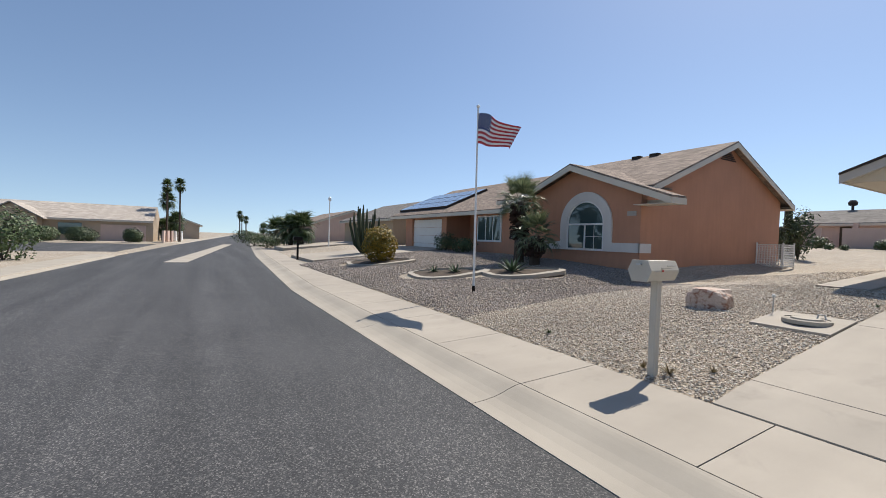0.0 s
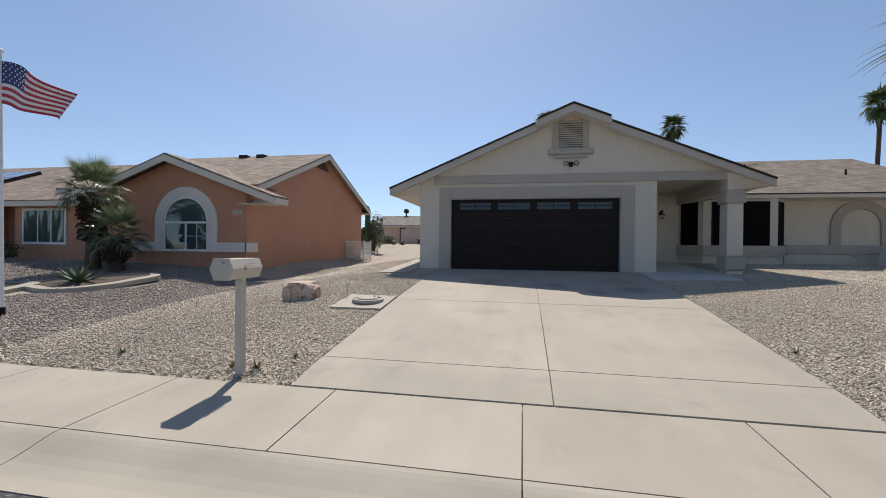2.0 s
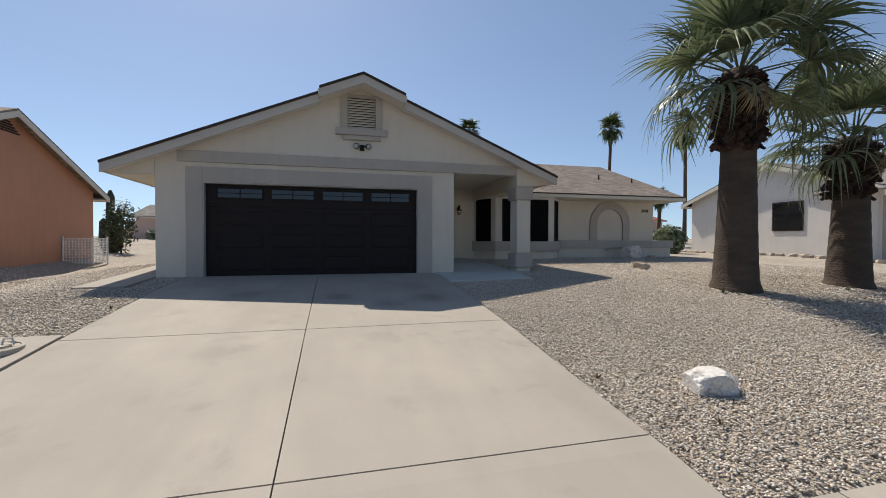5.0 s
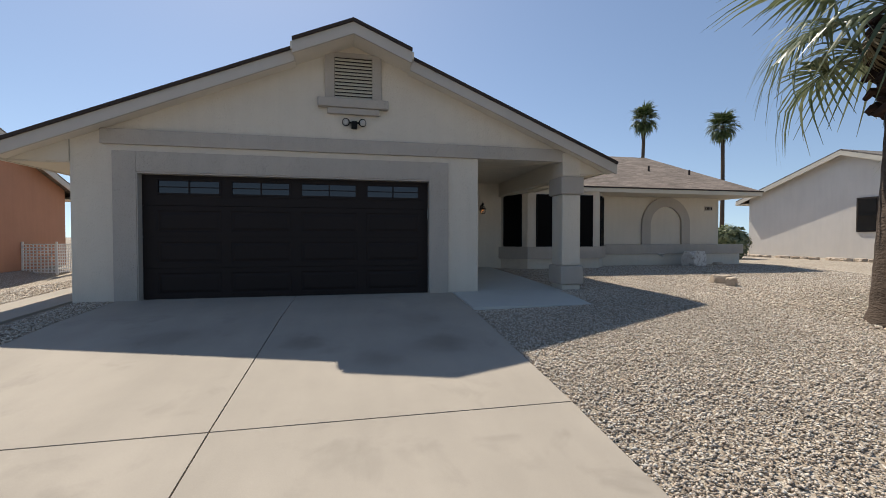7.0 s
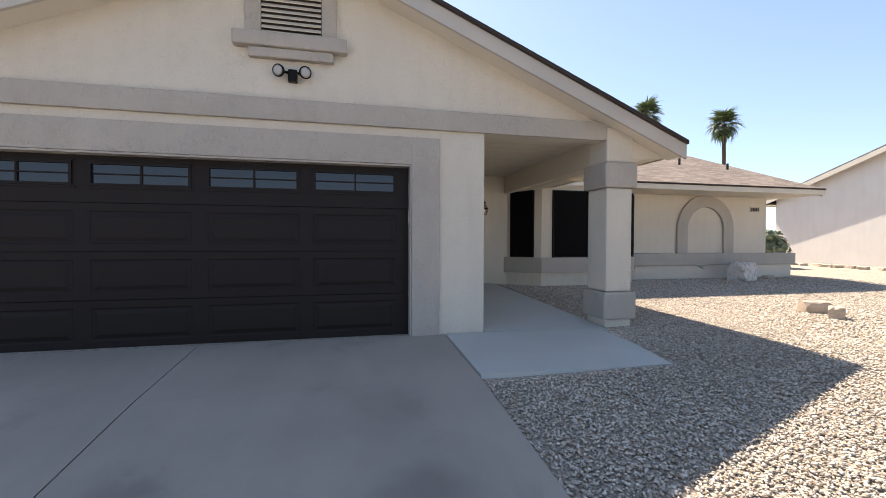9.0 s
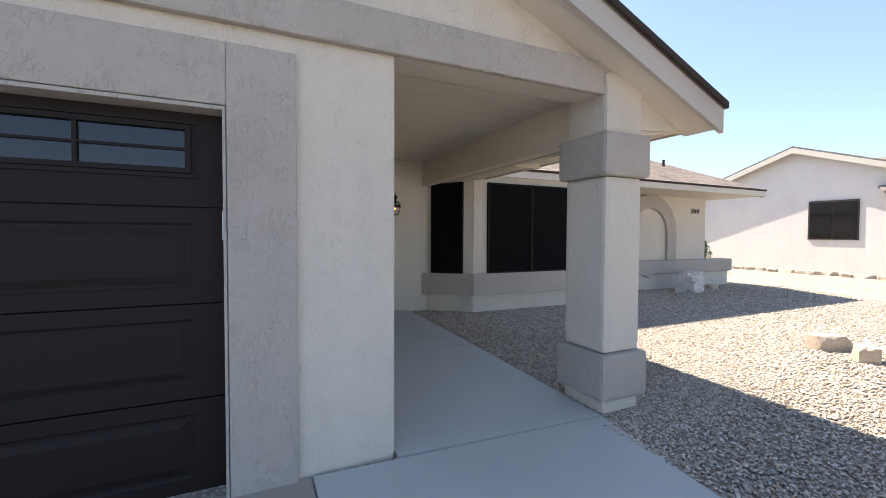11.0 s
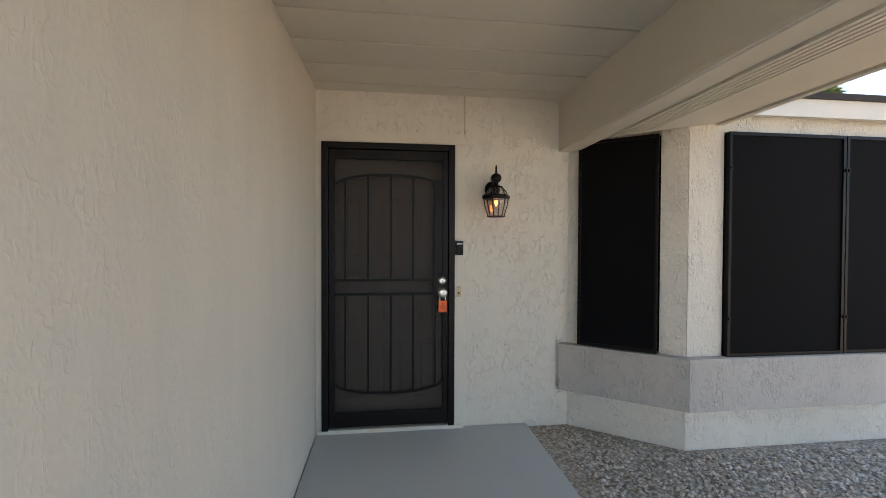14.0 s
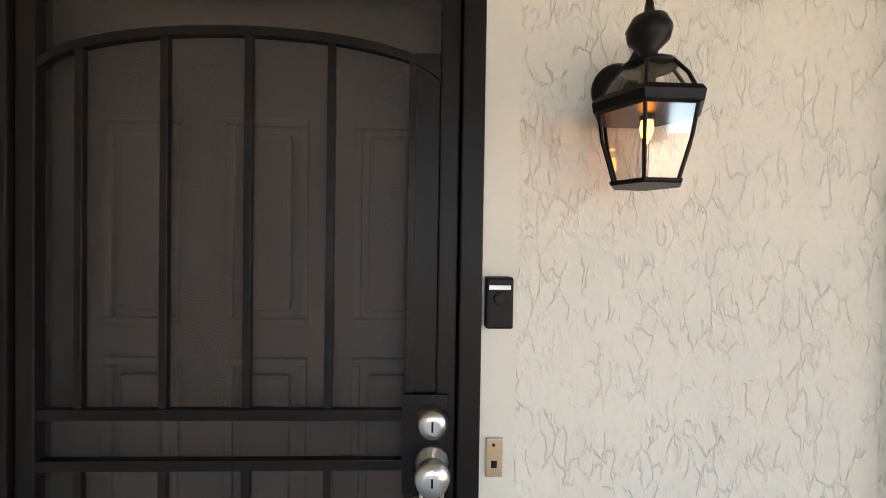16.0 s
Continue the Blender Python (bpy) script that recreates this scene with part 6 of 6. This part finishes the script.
gable_house("distant_house", "small distant house down the street", TAN, ROOF_TAN, -110, -96, -21, -12.5, -1, 1.8, 3.6, 0.5)
gable_house("distant_house", "small distant house down the street", PINK, ROOF_GREY, -95, -80, 2, 11, -0.8, 1.9, 3.8, 0.5)
post = thing("street_lamp", "thin pale street lamp post", "street lamp", (-38, -2.7, -0.4))
part("pole", tube(bmesh.new(), [(0, 0, 0), (0, 0, 4.1)], [0.06, 0.045], 8), WHITE, post)
part("lantern", lathe(bmesh.new(), [(0.06, 4.1), (0.13, 4.2), (0.13, 4.4), (0.05, 4.5)], 10), WHITE, post)
mb2 = thing("dark_mailbox", "dark mailbox on a thin post", "mailbox", (-25.8, -7.8, lie(-7.8) + 0.02))
part("post", boxes((-0.05, 0.05, -0.05, 0.05, -0.05, 1.05)), BLACK, mb2)
part("body", boxes((-0.12, 0.12, -0.25, 0.25, 1.05, 1.28), bevel=0.03), BLACK, mb2)
for x0, x1 in ((-29.5, -23.5), (-44, -39)):
    bm = boxes((x0, x1, -8.39 + bend(x0), 0.9, -1.2, 0))
    for v in bm.verts:
        v.co.z = (lie(v.co.y) + 0.03) if v.co.z > -0.5 else -1.2
    structure("driveway_far", bm, CONCRETE, "pale concrete driveway of a neighbour", "driveway")


# ---- loose gravel ----
PADS = [(-2.78, 2.88, -8.5, 0.0), (2.84, 4.98, -1.58, 0.0), (3.3, 5.1, -0.2, 4.2), (5.15, 5.67, -0.14, 0.38), (-4.28, -3.3, -1.42, 3.2), (-3.78, -2.7, -5.43, -4.37)]


def scatter(name, label, x0, x1, y0, y1, per, size, material, seed, holes=()):
    """Crushed stones lying on the yard, each a small bent octahedron."""
    r = np.random.default_rng(seed)
    n = int((x1 - x0) * (y1 - y0) * per)
    p = np.stack([r.uniform(x0, x1, n), r.uniform(y0, y1, n)], 1)
    keep = np.ones(n, bool)
    for a, b, c, d in PADS:
        keep &= ~((p[:, 0] > a) & (p[:, 0] < b) & (p[:, 1] > c) & (p[:, 1] < d))
    for hx, hy, hr in holes:
        keep &= np.hypot(p[:, 0] - hx, p[:, 1] - hy) > hr
    bay = (p[:, 1] > 4.0 - 0.75 * (p[:, 0] - 5.1)) & (p[:, 1] > 3.42) & (p[:, 0] > 5.0)
    keep &= ~(bay & (p[:, 0] < 8.25)) & ((p[:, 1] < 4.3) | (p[:, 0] < 0))
    p = p[keep]
    n = len(p)
    z = np.interp(p[:, 1], [-8.4, -7.8, -4.5, -1.5, 0, 3.4, 60], [-0.86, -0.76, -0.37, -0.08, 0, 0.18, 0.25])
    z = z + 0.13 * np.interp(p[:, 0], [3.2, 7.0], [0, 1]) * np.interp(p[:, 1], [-8.3, -5.5, -2.5, 1.0], [0, 1, 1, 0])
    z = z + dip(p[:, 0], p[:, 1])
    unit = np.array([(1, 0, 0), (0, 1, 0), (-1, 0, 0), (0, -1, 0), (0, 0, 1), (0, 0, -1)], float)
    s = size * r.uniform(0.55, 1.35, (n, 1, 1)) * np.stack([r.uniform(0.8, 1.5, n), r.uniform(0.6, 1.0, n), r.uniform(0.4, 0.8, n)], 1)[:, None, :]
    v = unit[None] * s * r.uniform(0.7, 1.25, (n, 6, 1)) + r.normal(0, 0.12, (n, 6, 3)) * s
    a = r.uniform(0, math.tau, n)
    t = r.uniform(-0.5, 0.5, n)
    ca, sa, ct, st = np.cos(a), np.sin(a), np.cos(t), np.sin(t)
    x, y, w = v[..., 0], v[..., 1], v[..., 2]
    x2, w2 = x * ct[:, None] + w * st[:, None], w * ct[:, None] - x * st[:, None]
    q = np.stack([x2 * ca[:, None] - y * sa[:, None] + p[:, :1], x2 * sa[:, None] + y * ca[:, None] + p[:, 1:], w2 + (z + size * 0.22)[:, None]], 2).reshape(-1, 3)
    f = np.array([(0, 1, 4), (1, 2, 4), (2, 3, 4), (3, 0, 4), (1, 0, 5), (2, 1, 5), (3, 2, 5), (0, 3, 5)])
    faces = (f[None] + (np.arange(n) * 6)[:, None, None]).reshape(-1, 3)
    me = bpy.data.meshes.new(name)
    me.vertices.add(len(q))
    me.vertices.foreach_set("co", q.ravel())
    me.loops.add(faces.size)
    me.loops.foreach_set("vertex_index", faces.ravel())
    me.polygons.add(len(faces))
    me.polygons.foreach_set("loop_start", np.arange(len(faces)) * 3)
    me.update(calc_edges=True)
    me.materials.append(material)
    return tagged(link(name, me), label, "gravel", kind="stuff")


TREES = [(8.4, -3.6, 0.45), (11.6, -3.6, 0.45), (4.1, -7.02, 0.22), (9.2, 0.15, 0.2), (-12.2, -5.1, 0.95), (-13.25, -6.0, 0.95), (-10.4, -3.6, 0.85), (-11.3, -4.3, 0.85), (-18.0, -5.2, 1.0), (-19.4, -6.2, 1.0), (11.75, 3.75, 0.25), (-4.72, -4.65, 0.3)]
scatter("gravel", "tan crushed granite in the front yard", 2.86, 7.6, -8.36, 1.2, 2300, 0.014, STONES, 1, TREES)
scatter("gravel", "tan crushed granite along the bay", 4.9, 9.2, 1.2, 4.28, 2300, 0.014, STONES, 5, TREES)
scatter("gravel", "tan crushed granite round the palms", 7.6, 15.0, -8.36, 1.2, 760, 0.0185, STONES, 2, TREES)
scatter("gravel", "tan crushed granite before the ledge", 9.2, 15.0, 1.2, 4.28, 760, 0.0185, STONES, 6, TREES)
scatter("gravel", "tan crushed granite beside the driveway", -7.4, -2.74, -8.36, 1.0, 1300, 0.0165, STONES, 3, TREES)
scatter("gravel", "tan crushed granite between the houses", -9.3, -4.28, 1.0, 9.0, 520, 0.022, STONES, 9, TREES)
scatter("gravel", "greyer crushed granite round the golden shrub", -22.6, -14.0, -8.36, -0.15, 330, 0.032, STONES_GREY, 10, TREES)
scatter("gravel", "greyer crushed granite of the next yard", -14.0, -7.4, -8.36, -0.15, 700, 0.023, STONES_GREY, 4, TREES)


# ---- weeds ----
def weed(at, size, seed, dry=False):
    rng = random.Random(seed)
    ob = thing("weed", "small dry weed in gravel" if dry else "small green weed in gravel", "weed", (at[0], at[1], lie(at[1], at[0])), "weeds in gravel")
    bm = bmesh.new()
    for _ in range(26):
        a, u = rng.uniform(0, math.tau), rng.uniform(0.2, 1.2)
        d = Vector((math.cos(a) * math.cos(u), math.sin(a) * math.cos(u), math.sin(u))) * size * rng.uniform(0.5, 1)
        w = Vector((-math.sin(a), math.cos(a), 0)) * size * 0.06
        poly(bm, -w, w, d * 0.6 + w, d, d * 0.6 - w)
    part("leaves", bm, FROND_DRY if dry else SHRUB, ob)


for k, (x, y, r, d) in enumerate(((-3.4, -8.05, 0.16, True), (-3.7, -8.1, 0.12, True), (-3.1, -7.7, 0.1, True), (7.75, -3.9, 0.16, False), (7.9, -4.1, 0.1, False), (3.1, -6.6, 0.1, True), (3.6, -7.6, 0.09, True), (-5.5, -7.9, 0.12, False), (10.9, -4.0, 0.12, False), (-2.9, -3.0, 0.08, False))):
    weed((x, y), r, 90 + k, d)
